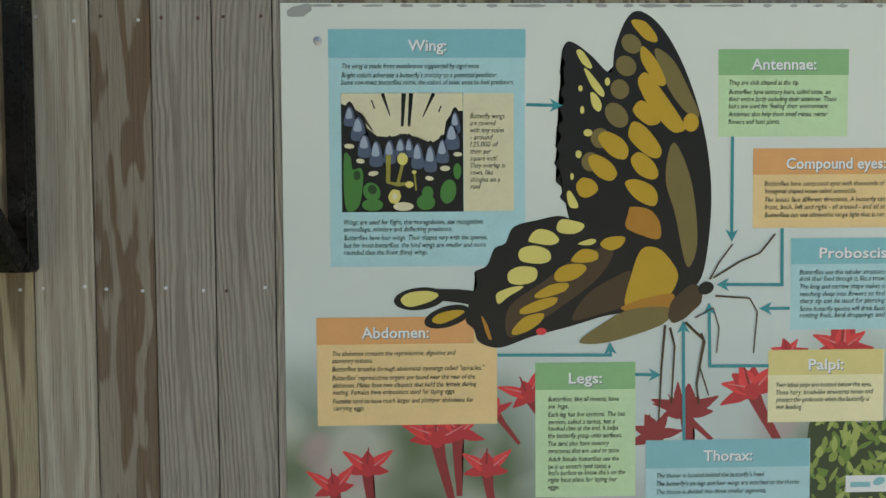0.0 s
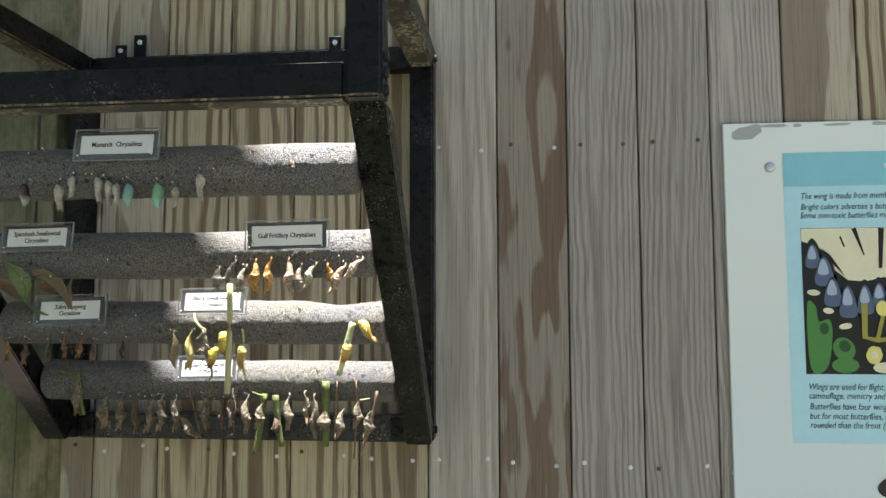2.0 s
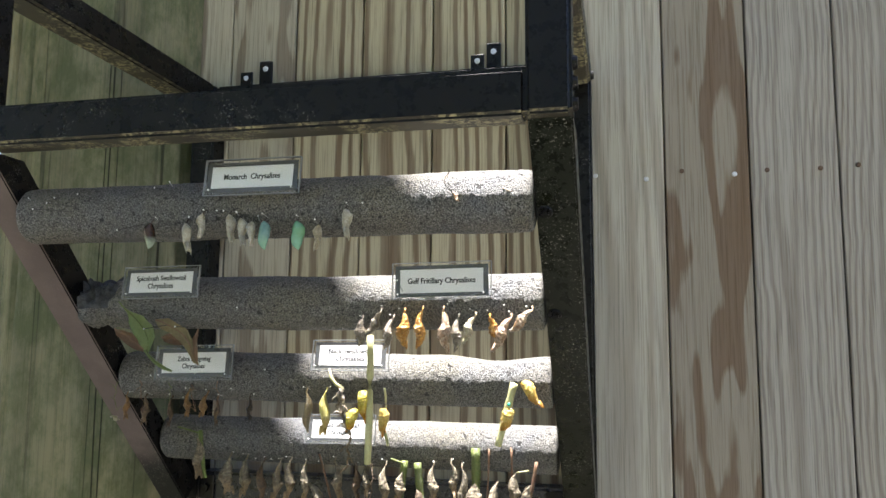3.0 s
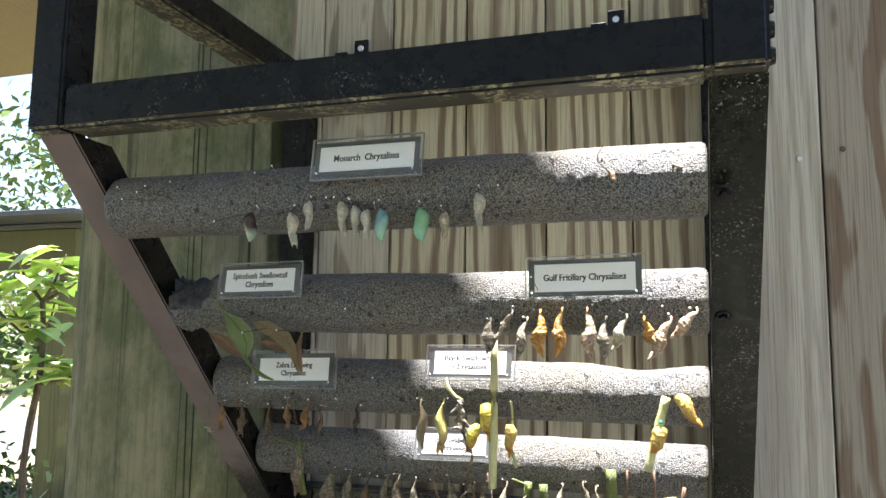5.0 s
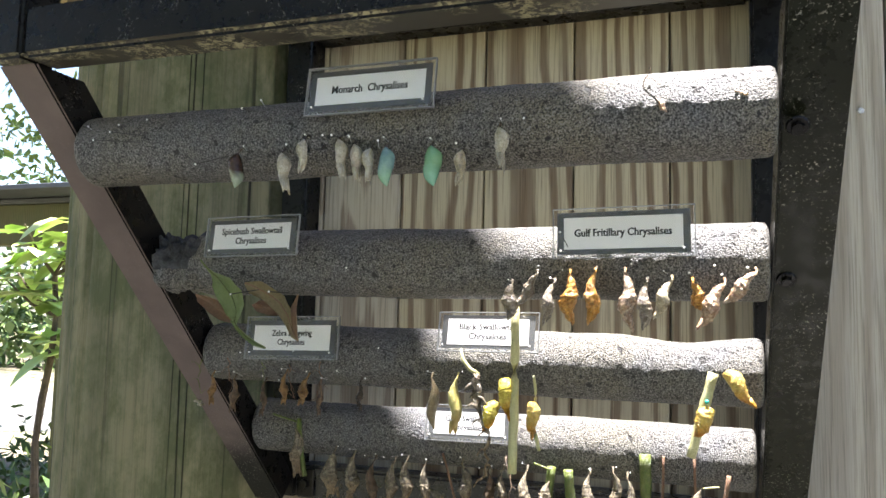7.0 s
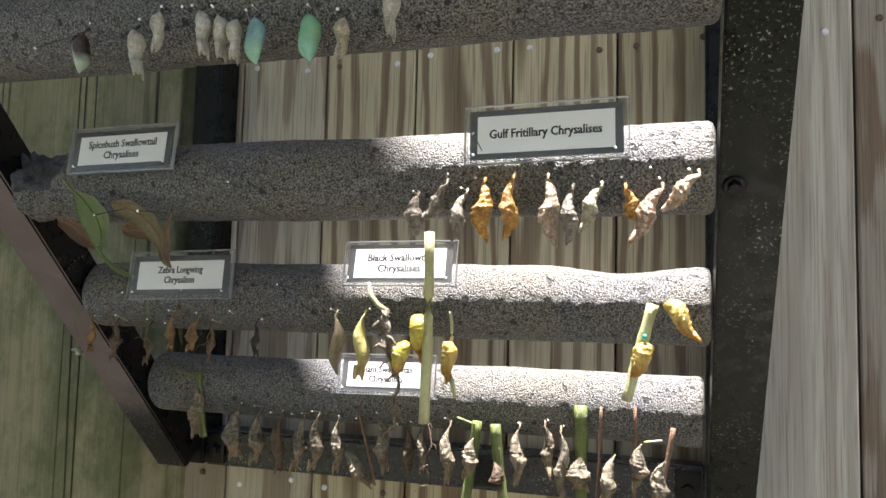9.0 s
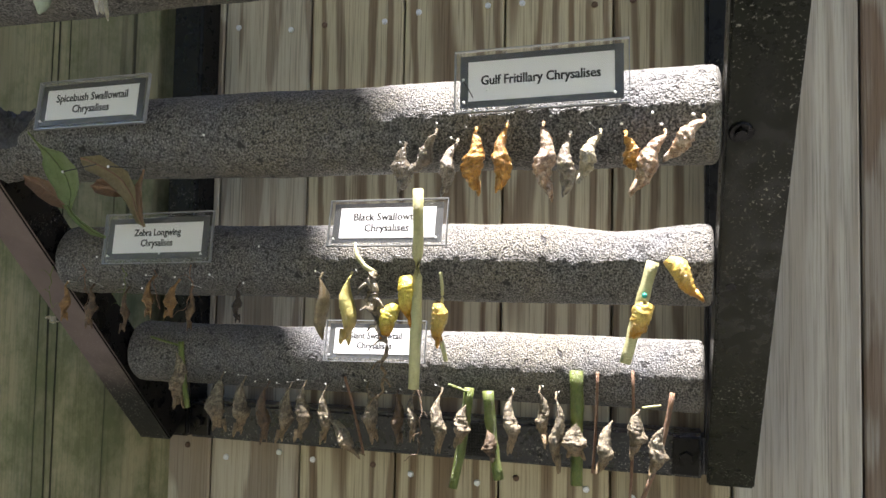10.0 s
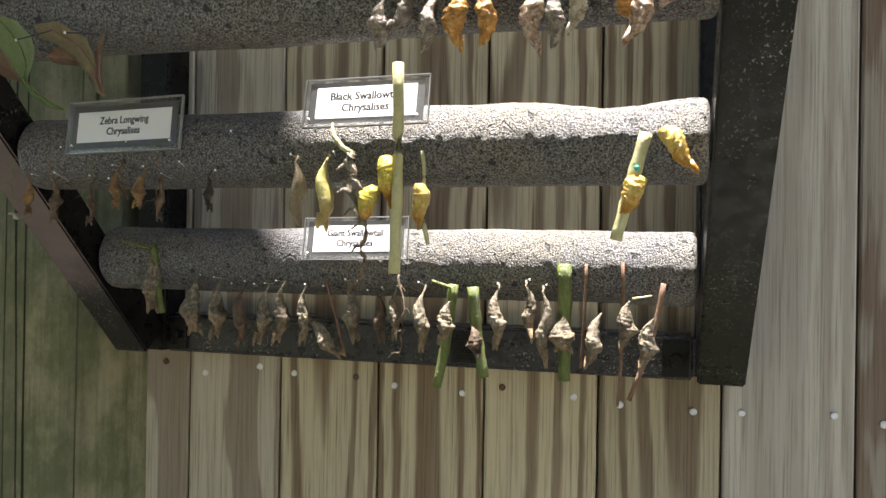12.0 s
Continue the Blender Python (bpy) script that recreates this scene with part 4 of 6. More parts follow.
for i, row in enumerate(GIANT_A + GIANT_B):
    on_stem = i in (0, 12, 13, 17, 18, 19, 20)
    chrysalis("angular", SKIN_UMBER if i in (3, 9, 13) else SKIN_BARK, row, 1.569 if i < 12 else 1.563, pod_rng.uniform(-0.12, 0.12), 2,
              "bark grey angular chrysalis fixed to a cut stem" if on_stem else BARK, G5, pin=not on_stem)


def stem(points, radii, mat, text, rough=0.15):
    a = Vector(points[0])
    return thing("cut_stem", tube_path([Vector(p) - a for p in points], radii, 10, rough), mat, text, "plant stem", at=a, smooth=True)


def straight(row, y, mat, text, sag=0.0, taper=0.9, steps=9):
    x, z, dx, dz, w = (v / 1000 for v in row)
    pts = [(x + dx * f + sag * math.sin(f * math.pi), y, z + dz * f) for f in (k / steps for k in range(steps + 1))]
    return stem(pts, [w / 2 * (1 - (1 - taper) * k / steps) * (1.10 if k in (3, 6) else 1) for k in range(steps + 1)], mat, text)


straight((-1142, 1722, -1, -171, 9), 1.440, STEM_PALE, "pale dry upright plant stem pinned across two rods", 0.001, 1.05)
straight((-947, 1661, -21, -81, 10), 1.446, STEM_PALE, "pale slanting cut stem holding a yellow chrysalis")
straight((-1123, 1651, 2, -29, 3), 1.447, STEM_PALE, "thin dry stem above a golden chrysalis", 0.001)
straight((-1120, 1592, 4, -17, 4), 1.445, STEM_PALE, "short dry stem end below a golden chrysalis")
straight((-1128, 1538, -15, -100, 10), 1.571, STEM_GREEN, "green cut stem hanging below the lowest rod", 0.002)
straight((-1108, 1536, 12, -86, 11), 1.571, STEM_GREEN, "green cut stem hanging below the lowest rod", -0.002)
straight((-1021, 1560, 1, -109, 13), 1.573, STEM_GREEN, "thick green cut stem pinned to the lowest rod")
straight((-1001, 1560, -4, -96, 3), 1.570, STEM_RED, "thin reddish twig hanging from the lowest rod", 0.001)
straight((-968, 1563, -3, -132, 3), 1.570, STEM_RED, "thin reddish twig hanging from the lowest rod", 0.002)
straight((-932, 1544, -29, -107, 5), 1.570, STEM_RED, "reddish forked twig hanging from the lowest rod", 0.004)
straight((-1263, 1543, 23, -78, 3), 1.570, STEM_RED, "thin reddish twig hanging from the lowest rod", 0.001)
straight((-1468, 1572, 12, -74, 7), 1.575, STEM_GREEN, "short green stem pinned to the lowest rod", -0.002)
straight((-1506, 1576, 36, -8, 3), 1.572, STEM_GREEN, "thin green leaf stalk lying on the lowest rod")
straight((-1148, 1541, 19, -6, 3), 1.566, STEM_GREEN, "short green side twig on the lowest rod", 0.0)
straight((-959, 1530, 17, 3, 2), 1.560, STEM_PALE, "short pale tendril beside a chrysalis", 0.0)


def tangle(start, drop, mat, text, seed, r=0.0012, turns=16):
    rnd = random.Random(seed)
    p, pts = Vector((0, 0, 0)), []
    for k in range(turns):
        pts.append(p.copy())
        p += Vector((rnd.uniform(-0.0042, 0.0042), rnd.uniform(-0.002, 0.002), -drop / turns + rnd.uniform(-0.002, 0.002)))
    bm = tube_path(pts, [r * (1.6 - k / turns) for k in range(turns)], 6, 0.3)
    for k in range(2, turns, 3):
        q = pts[k] + Vector((rnd.choice((-1, 1)) * rnd.uniform(0.006, 0.013), -0.003, rnd.uniform(-0.010, 0.006)))
        tube_path([pts[k], (pts[k] + q) / 2 + Vector((0, 0, 0.003)), q], [r * 0.8, r * 0.6, r * 0.3], 5, 0.3, bm)
    return thing("dry_twig", bm, mat, text, "twig", at=start, smooth=True)


stem([(-1.203, 1.448, 1.676), (-1.200, 1.446, 1.664), (-1.192, 1.445, 1.655), (-1.182, 1.445, 1.649)], [0.0012, 0.0022, 0.0022, 0.0026], STEM_PALE, "curved pale twig on the third rod")
tangle((-1.182, 1.444, 1.650), 0.105, SKIN_BARK, "tangled grey twig hanging from the third rod", 4, 0.0019, 24)
tangle((-1.183, 1.441, 1.648), 0.040, SKIN_ASH, "knotted pale twig end on the third rod", 14, 0.0028, 9)
tangle((-1.180, 1.560, 1.548), 0.080, SKIN_UMBER, "thin brown twig hanging beside a chrysalis", 9, 0.0009, 12)
for x, z, s in ((-1.535, 1.652, 1), (-1.500, 1.655, 2), (-1.452, 1.652, 5), (-1.415, 1.650, 6), (-1.374, 1.655, 8)):
    tangle((x, 1.452, z), 0.045, STEM_GREEN if s % 2 else STEM_RED, "wispy dry tendril on the third rod", s, 0.00042, 9)


def leaf(left, right, curl, mat, text, depth=1.336, lean=0.0):
    """A curled leaf blade between two edges, given in millimetres from stalk to tip, with a midrib and side veins."""
    bm, n, m = bmesh.new(), 40, 14
    at = Vector((left[0][0] / 1000, depth, left[0][1] / 1000))

    def point(f, u):
        a = Vector((between([p[0] for p in left], f), between([p[1] for p in left], f))) / 1000
        b = Vector((between([p[0] for p in right], f), between([p[1] for p in right], f))) / 1000
        p, w = a.lerp(b, u), (b - a).length
        dip = curl * w * (2 * abs(u - 0.5)) ** 1.5 + lean * (u - 0.5) * w
        wrinkle = 0.0016 * noise.noise(Vector((f * 6, u * 3, depth + w * 90))) + 0.0005 * math.sin((f * 22 + abs(u - 0.5) * 9))
        return Vector((p.x, depth - dip + wrinkle * min(1.0, w / 0.01), p.y)) - at

    rows = [[bm.verts.new(point(j / n, k / m)) for k in range(m + 1)] for j in range(n + 1)]
    for u, v in zip(rows, rows[1:]):
        for k in range(m):
            bm.faces.new((u[k], u[k + 1], v[k + 1], v[k]))
    bmesh.ops.solidify(bm, geom=bm.faces[:], thickness=0.0005)
    ob = thing("leaf", bm, mat, text, "leaf", at=at, smooth=True)
    part("midrib", tube_path([point(k / 16, 0.5) + Vector((0, -0.0007, 0)) for k in range(17)], [0.0010 - 0.00004 * k for k in range(17)], 6), STEM_GREEN if mat == LEAF_GREEN else LEAF_BROWN, ob)
    return ob


leaf([(-1460, 1763), (-1454, 1756), (-1445, 1747), (-1442, 1735), (-1433, 1719), (-1424, 1707), (-1416, 1698)],
     [(-1458, 1763), (-1451, 1756), (-1441, 1750), (-1420, 1744), (-1404, 1731), (-1400, 1716), (-1411, 1697)], 0.10, LEAF_GREEN, "green leaf pinned to the second foam rod", 1.337, 0.1)
leaf([(-1417, 1700), (-1411, 1692), (-1401, 1683), (-1388, 1675), (-1375, 1672)],
     [(-1411, 1700), (-1407, 1694), (-1398, 1687), (-1386, 1680), (-1374, 1674)], 0.5, LEAF_GREEN, "curled green leaf tip hanging from a pinned leaf", 1.336)
leaf([(-1468, 1727), (-1461, 1719), (-1446, 1708), (-1431, 1700), (-1416, 1696)],
     [(-1467, 1727), (-1451, 1725), (-1438, 1721), (-1426, 1712), (-1416, 1697)], 0.35, LEAF_BROWN, "brown dry leaf curling behind a green leaf", 1.343, -0.3)
leaf([(-1403, 1738), (-1396, 1729), (-1379, 1722), (-1364, 1711), (-1353, 1700), (-1345, 1685), (-1338, 1681)],
     [(-1402, 1740), (-1383, 1741), (-1368, 1733), (-1355, 1726), (-1347, 1712), (-1343, 1694), (-1337, 1682)], 0.15, LEAF_OLIVE, "olive brown folded leaf pinned to foam rod", 1.336, -0.2)
leaf([(-1396, 1716), (-1388, 1710), (-1376, 1707), (-1366, 1706), (-1358, 1708)],
     [(-1395, 1717), (-1386, 1721), (-1377, 1722), (-1367, 1716), (-1357, 1709)], 0.4, LEAF_BROWN, "brown dry leaf under a folded leaf", 1.341)
leaf([(-1340, 1727), (-1346, 1715), (-1345, 1700), (-1342, 1690), (-1338, 1681)],
     [(-1338, 1728), (-1337, 1715), (-1336, 1700), (-1335, 1689), (-1337, 1681)], 0.35, LEAF_BROWN, "narrow brown dry leaf pinned to foam rod", 1.334, 0.5)

# loose pins, husk scraps
for i, (x, y, z) in enumerate(((-1.520, 1.238, 1.885), (-1.482, 1.237, 1.884), (-1.452, 1.240, 1.888), (-1.330, 1.244, 1.899), (-1.250, 1.243, 1.898), (-1.262, 1.236, 1.861),
                               (-1.236, 1.235, 1.858), (-1.085, 1.235, 1.864), (-1.290, 1.347, 1.755), (-1.060, 1.352, 1.780), (-0.945, 1.350, 1.757), (-1.425, 1.454, 1.632),
                               (-1.350, 1.453, 1.646), (-1.480, 1.455, 1.662), (-1.366, 1.571, 1.533), (-1.340, 1.571, 1.533), (-1.262, 1.571, 1.533), (-1.215, 1.573, 1.530))):
    ob = thing("pin", rod((0, 0, 0), (0.004 * (i % 3 - 1), 0.014, -0.003), 0.0004, seg=5), PIN_DARK if i % 3 else PIN, "loose bead-headed pin stuck in a foam rod", "pin", at=(x, y - 0.006, z))
    part("pin_head", ball((0, 0, 0), 0.0011, seg=7), PEARL, ob)
thing("husk_scrap", shell("curled", (0.006, -0.002, -0.010), 0.007, 0.2, 3.0, 2, 10, 8), SKIN_ROSE, "small orange husk scrap on the top rod", "husk scrap", at=(-0.985, 1.236, 1.874), smooth=True)
tangle((-0.990, 1.240, 1.900), 0.030, SKIN_UMBER, "fine dark hair-like stalk on the top rod", 12, 0.0004, 7)
thing("husk_scrap", shell("curled", (0.009, -0.001, -0.003), 0.004, 0.2, 8.0, 1, 10, 8), SKIN_ROSE, "small orange husk scrap on the top rod", "husk scrap", at=(-0.930, 1.237, 1.876), smooth=True)
thing("husk_scrap", shell("curled", (0.014, -0.001, -0.004), 0.008, 0.2, 5.0, 2, 10, 8), SKIN_TAN, "pale husk scrap caught on the sloping bar", "husk scrap", at=(-1.552, 1.462, 1.600), smooth=True)
for a, b in (((-1.512, 1.233, 1.871), (-1.457, 1.2335, 1.866)), ((-1.393, 1.234, 1.842), (-1.349, 1.2325, 1.849)), ((-1.493, 1.2335, 1.878), (-1.447, 1.233, 1.871)), ((-1.350, 1.240, 1.893), (-1.333, 1.237, 1.888)),
             ((-1.415, 1.331, 1.727), (-1.381, 1.330, 1.732)), ((-1.370, 1.331, 1.730), (-1.344, 1.338, 1.729)), ((-1.410, 1.4535, 1.666), (-1.348, 1.4535, 1.658)), ((-1.302, 1.4545, 1.673), (-1.271, 1.4535, 1.666)),
             ((-1.058, 1.455, 1.676), (-1.039, 1.453, 1.656)), ((-1.078, 1.348, 1.788), (-1.070, 1.346, 1.774))):
    a, b = Vector(a), Vector(b)
    ob = thing("pin", rod((0, 0, 0), b - a, 0.00055, 0.0004, 6), PIN_DARK, "long dark pin lying along a foam rod", "pin", at=a - Vector((0, 0.0015, 0)))
    part("pin_head", ball((0, 0, 0), 0.0012, seg=7), PEARL, ob)
thing("pin_bead", ball((0, 0, 0), 0.0022, seg=10), plain("teal_bead", (0.02, 0.30, 0.24), 0.3), "small teal bead pin on the slanting stem", "pin", at=(-0.953, 1.439, 1.634), smooth=True)


def mesh_tag(x0, x1, y, z0, z1, n=9):
    """A scrap of black wire mesh stuck to the lower bar."""
    ob = thing("mesh_scrap", None, None, "scrap of black wire mesh on the lower bar", "mesh", at=(x0, y, z0))
    w, h = x1 - x0, z1 - z0
    bm = bmesh.new()
    for k in range(n + 1):
        box((w * k / n - 0.0005, -0.0006, 0), (w * k / n + 0.0005, 0.0006, h), bm=bm)
        box((0, -0.0011, h * k / n - 0.0005), (w, -0.0007, h * k / n + 0.0005), bm=bm)
    tagged(part("wires", bm, STEEL, ob), kind="stuff")


mesh_tag(-1.164, -1.134, 1.7045, 1.444, 1.478)

# ---- the printed panel on the wall ----
SIGN_X, SIGN_TOP, SIGN_Y = -0.309, 2.028, 1.748
sign = thing("information_sign", None, None, "large printed butterfly anatomy sign screwed to the board wall", "sign", at=(SIGN_X, SIGN_Y, SIGN_TOP))


def print_paper(name):
    """Faded printed sheet: pale sky above, soft green and brown blur below."""
    g = Graph(name, 0.42, 0.0, 0.4)
    c = g.coords()
    sep = g.node("SeparateXYZ")
    g.put(c, sep.inputs[0])
    blur = g.noise(c, 2.3, 2.0, 0.4)
    low = g.ramp(g.math("ADD", sep.outputs[2], g.math("MULTIPLY", g.math("SUBTRACT", blur, 0.5), 0.35)), -0.72, -1.02)
    mid = g.ramp(g.math("ADD", g.math("MULTIPLY", sep.outputs[2], 0.8), g.math("MULTIPLY", blur, 0.5)), 0.02, -0.45)
    col = g.mix(mid, (0.66, 0.70, 0.63), (0.53, 0.62, 0.60))
    soft = g.mix(g.ramp(g.noise(c, 4.5, 1.0), 0.40, 0.62), (0.10, 0.15, 0.075), (0.40, 0.42, 0.34))
    clear = g.ramp(g.math("ABSOLUTE", g.math("SUBTRACT", sep.outputs[0], 0.86)), 0.20, 0.36)
    low = g.math("MULTIPLY", low, g.math("ADD", 0.18, g.math("MULTIPLY", clear, 0.82)))
    rosy = g.math("MULTIPLY", g.ramp(g.noise(g.scaled(c, (1, 1, 1), 5.0), 5.0, 1.0), 0.56, 0.66), low)
    col = g.mix(low, col, soft)
    col = g.mix(rosy, col, (0.42, 0.30, 0.30))
    g.colour(col)
    g.bump(g.noise(c, 400.0, 2.0), 0.0002)
    return g.mat


PRINT = print_paper("printed_sheet")
part("panel", box((0, -0.004, -1.245), (1.5, 0.004, 0), 0.001), PRINT, sign, "pale printed panel with blurred garden background")
LAYER = 0.0005


def ink(name, c, rough=0.45):
    return plain(name, c, rough, 0.35, 0.03, 22.0, 0.0)


TEAL, TEAL_PALE = ink("teal_print", (0.22, 0.50, 0.54)), ink("pale_teal_print", (0.40, 0.64, 0.66))
ORANGE, ORANGE_PALE = ink("orange_print", (0.72, 0.37, 0.14)), ink("pale_orange_print", (0.78, 0.58, 0.28))
GREEN, GREEN_PALE = ink("green_print", (0.25, 0.48, 0.22)), ink("pale_green_print", (0.52, 0.72, 0.42))
YELLOW, YELLOW_PALE = ink("yellow_print", (0.68, 0.60, 0.24)), ink("pale_yellow_print", (0.78, 0.74, 0.44))
CREAM, ARROW = ink("cream_print", (0.68, 0.64, 0.42)), ink("deep_teal_print", (0.04, 0.27, 0.30))
TEXT_DARK, TEXT_WHITE, TEXT_SHADE = ink("text_print", (0.035, 0.05, 0.04)), ink("white_print", (0.78, 0.80, 0.78)), ink("grey_print", (0.16, 0.22, 0.22))
BLACK, GOLD, BROWN, AMBER, LEMON, OLIVE = (ink("black_print", (0.012, 0.011, 0.010)), ink("gold_print", (0.50, 0.32, 0.025)), ink("brown_print", (0.070, 0.045, 0.020)),
                                           ink("amber_print", (0.42, 0.20, 0.025)), ink("lemon_print", (0.68, 0.60, 0.17)), ink("olive_print", (0.19, 0.15, 0.05)))
PINK = ink("pink_print", (0.62, 0.20, 0.20))
RED, DARK_RED, LEAF_PRINT, LEAF_PRINT2 = (ink("red_print", (0.70, 0.055, 0.055)), ink("dark_red_print", (0.27, 0.030, 0.032)), ink("leaf_print", (0.13, 0.22, 0.035)),
                                          ink("lime_print", (0.33, 0.40, 0.10)))
RED_DEEP = ink("deep_red_print", (0.50, 0.035, 0.042))
SLATE, GREY_STAIN = ink("slate_blue_print", (0.085, 0.115, 0.175)), ink("grey_stain", (0.33, 0.34, 0.32))


def sheet(outlines, mat, name, layer, parent=sign, label=""):
    """Flat printed shapes, in centimetres right of and below the panel's upper left corner."""
    first = None
    for i, outline in enumerate(outlines):
        bm = bmesh.new()
        bm.faces.new([bm.verts.new((u / 100, -0.004 - LAYER * (layer + 0.07 * i), -v / 100)) for u, v in outline])
        bmesh.ops.triangulate(bm, faces=bm.faces[:], ngon_method="EAR_CLIP")
        for f in bm.faces:
            f.normal_update()
            if f.normal.y > 0:
                f.normal_flip()
        ob = part(name, bm, mat, parent, label)
        first = first or ob
    return first


def rect(a, b):
    return [a, (b[0], a[1]), b, (a[0], b[1])]


def oval(c, w, h, turn=0.0, n=28, wavy=0.0):
    t = radians(turn)
    out = []
    for k in range(n):
        a = 2 * math.pi * k / n
        s = 1 + wavy * 0.6 * noise.noise(Vector((math.cos(a) * 1.5 + c[0], math.sin(a) * 1.5 + c[1], 0)))
        x, y = math.cos(a) * w * 0.49 * s, math.sin(a) * h * 0.49 * s
        out.append((c[0] + x * math.cos(t) - y * math.sin(t), c[1] + x * math.sin(t) + y * math.cos(t)))
    return out


def curve(points, steps=5):
    """A closed smooth outline through points."""
    n, out = len(points), []
    for i in range(n):
        p0, p1, p2, p3 = (Vector(points[(i + k - 1) % n]) for k in range(4))
        for s in range(steps):
            t = s / steps
            out.append(tuple(0.5 * (2 * p1 + (p2 - p0) * t + (2 * p0 - 5 * p1 + 4 * p2 - p3) * t * t + (3 * p1 - p0 - 3 * p2 + p3) * t ** 3)))
    return out


def stroke(points, w, w1=None):
    """A thin line as one strip."""
    pts = [Vector(p) for p in points]
    left, right = [], []
    for i, p in enumerate(pts):
        way = (pts[min(i + 1, len(pts) - 1)] - pts[max(i - 1, 0)]).normalized()
        side = Vector((-way.y, way.x)) * (w + ((w1 if w1 is not None else w) - w) * i / (len(pts) - 1)) / 2
        left.append(tuple(p + side))
        right.append(tuple(p - side))
    return left + right[::-1]


def arrow(points, w=0.7):
    a, b = Vector(points[-2]), Vector(points[-1])
    way = (b - a).normalized()
    side = Vector((-way.y, way.x))
    base = b - way * 2.9
    shapes = []
    for p, q in zip(points, points[1:]):
        p, q = Vector(p), Vector(q)
        d = (q - p).normalized()
        q2 = q - d * 2.0 if q == b else q + d * w / 2
        shapes.append(stroke([tuple(p), tuple(q2)], w))
    head = [tuple(b), tuple(base + side * 1.5), tuple(base + way * 0.9), tuple(base - side * 1.5)]
    whole = sheet([head], ARROW, "arrow", 3)
    sheet(shapes, ARROW, "arrow_shaft", 3.1, whole)


def line(text, a, end, parent, size=1.62, mat=None, bold=0.0, shear=0.22, layer=4):
    """One printed line from a, stretched to end at the given column."""
    ob = writing(text, size / 100, mat or TEXT_DARK, parent, (a[0] / 100, -0.004 - LAYER * layer, -a[1] / 100), "LEFT", bold, shear)
    xs = [v.co.x for v in ob.data.vertices]
    ob.matrix_basis = ob.matrix_basis @ Matrix.Diagonal(((end - a[0]) / 100 / (max(xs) - min(xs)), 1, 1, 1)) @ Matrix.Translation((-min(xs), 0, 0))
    return ob


def text_box(title, head, corner, colour, pale, lines, title_w):
    body = sheet([rect(head[0], corner)], pale, "text_box", 1, label="pale printed text box")
    sheet([rect(head[0], head[1])], colour, "heading_band", 2, body)
    mid = ((head[0][0] + head[1][0]) / 2, (head[0][1] + head[1][1]) / 2 + 0.6)
    line(title, (mid[0] - title_w / 2 + 0.18, mid[1] + 0.2), mid[0] + title_w / 2 + 0.18, body, 3.5, TEXT_SHADE, 0.0006, 0, 3)
    line(title, (mid[0] - title_w / 2, mid[1]), mid[0] + title_w / 2, body, 3.5, TEXT_WHITE, 0.0006, 0, 4)
    for text, a, end in lines:
        line(text, a, end[0], body)


text_box("Wing:", ((10.5, 5.8), (54.5, 12.1)), (54.3, 58.7), TEAL, TEAL_PALE, [
    ("The wing is made from membranes supported by rigid veins.", (13.5, 14.0), (44.3, 14.1)),
    ("Bright colors advertise a butterfly's toxicity to a potential predator.", (13.4, 16.0), (48.1, 16.1)),
    ("Some non-toxic butterflies mimic the colors of toxic ones to fool predators.", (13.2, 17.6), (51.8, 18.0)),
    ("Wings are used for flight, thermoregulation, sex recognition,", (13.6, 48.7), (44.9, 49.0)),
    ("camouflage, mimicry and deflecting predators.", (13.5, 50.3), (37.8, 50.6)),
    ("Butterflies have four wings. Their shapes vary with the species,", (13.6, 52.2), (45.7, 52.6)),
    ("but for most butterflies, the hind wings are smaller and more", (13.5, 53.9), (45.4, 54.2)),
    ("rounded than the front (fore) wings.", (13.5, 55.5), (32.3, 55.7))], 8.6)
text_box("Abdomen:", ((7.1, 70.1), (42.5, 76.2)), (47.8, 94.7), ORANGE, ORANGE_PALE, [
    ("The abdomen contains the reproductive, digestive and", (10.6, 78.3), (38.4, 78.5)),
    ("excretory systems.", (10.6, 79.9), (19.7, 80.0)),
    ("Butterflies breathe through abdominal openings called \"spiracles.\"", (10.5, 81.8), (45.0, 82.0)),
    ("Butterflies' reproductive organs are found near the rear of the", (10.5, 83.8), (42.8, 84.0)),
    ("abdomen. Males have two claspers that hold the female during", (10.6, 85.5), (43.1, 85.8)),
    ("mating. Females have ovipositors used for laying eggs.", (10.6, 87.1), (38.3, 87.3)),
    ("Females tend to have much larger and plumper abdomens for", (10.6, 89.1), (42.4, 89.2)),
    ("carrying eggs.", (10.7, 90.7), (17.7, 90.6))], 15.2)
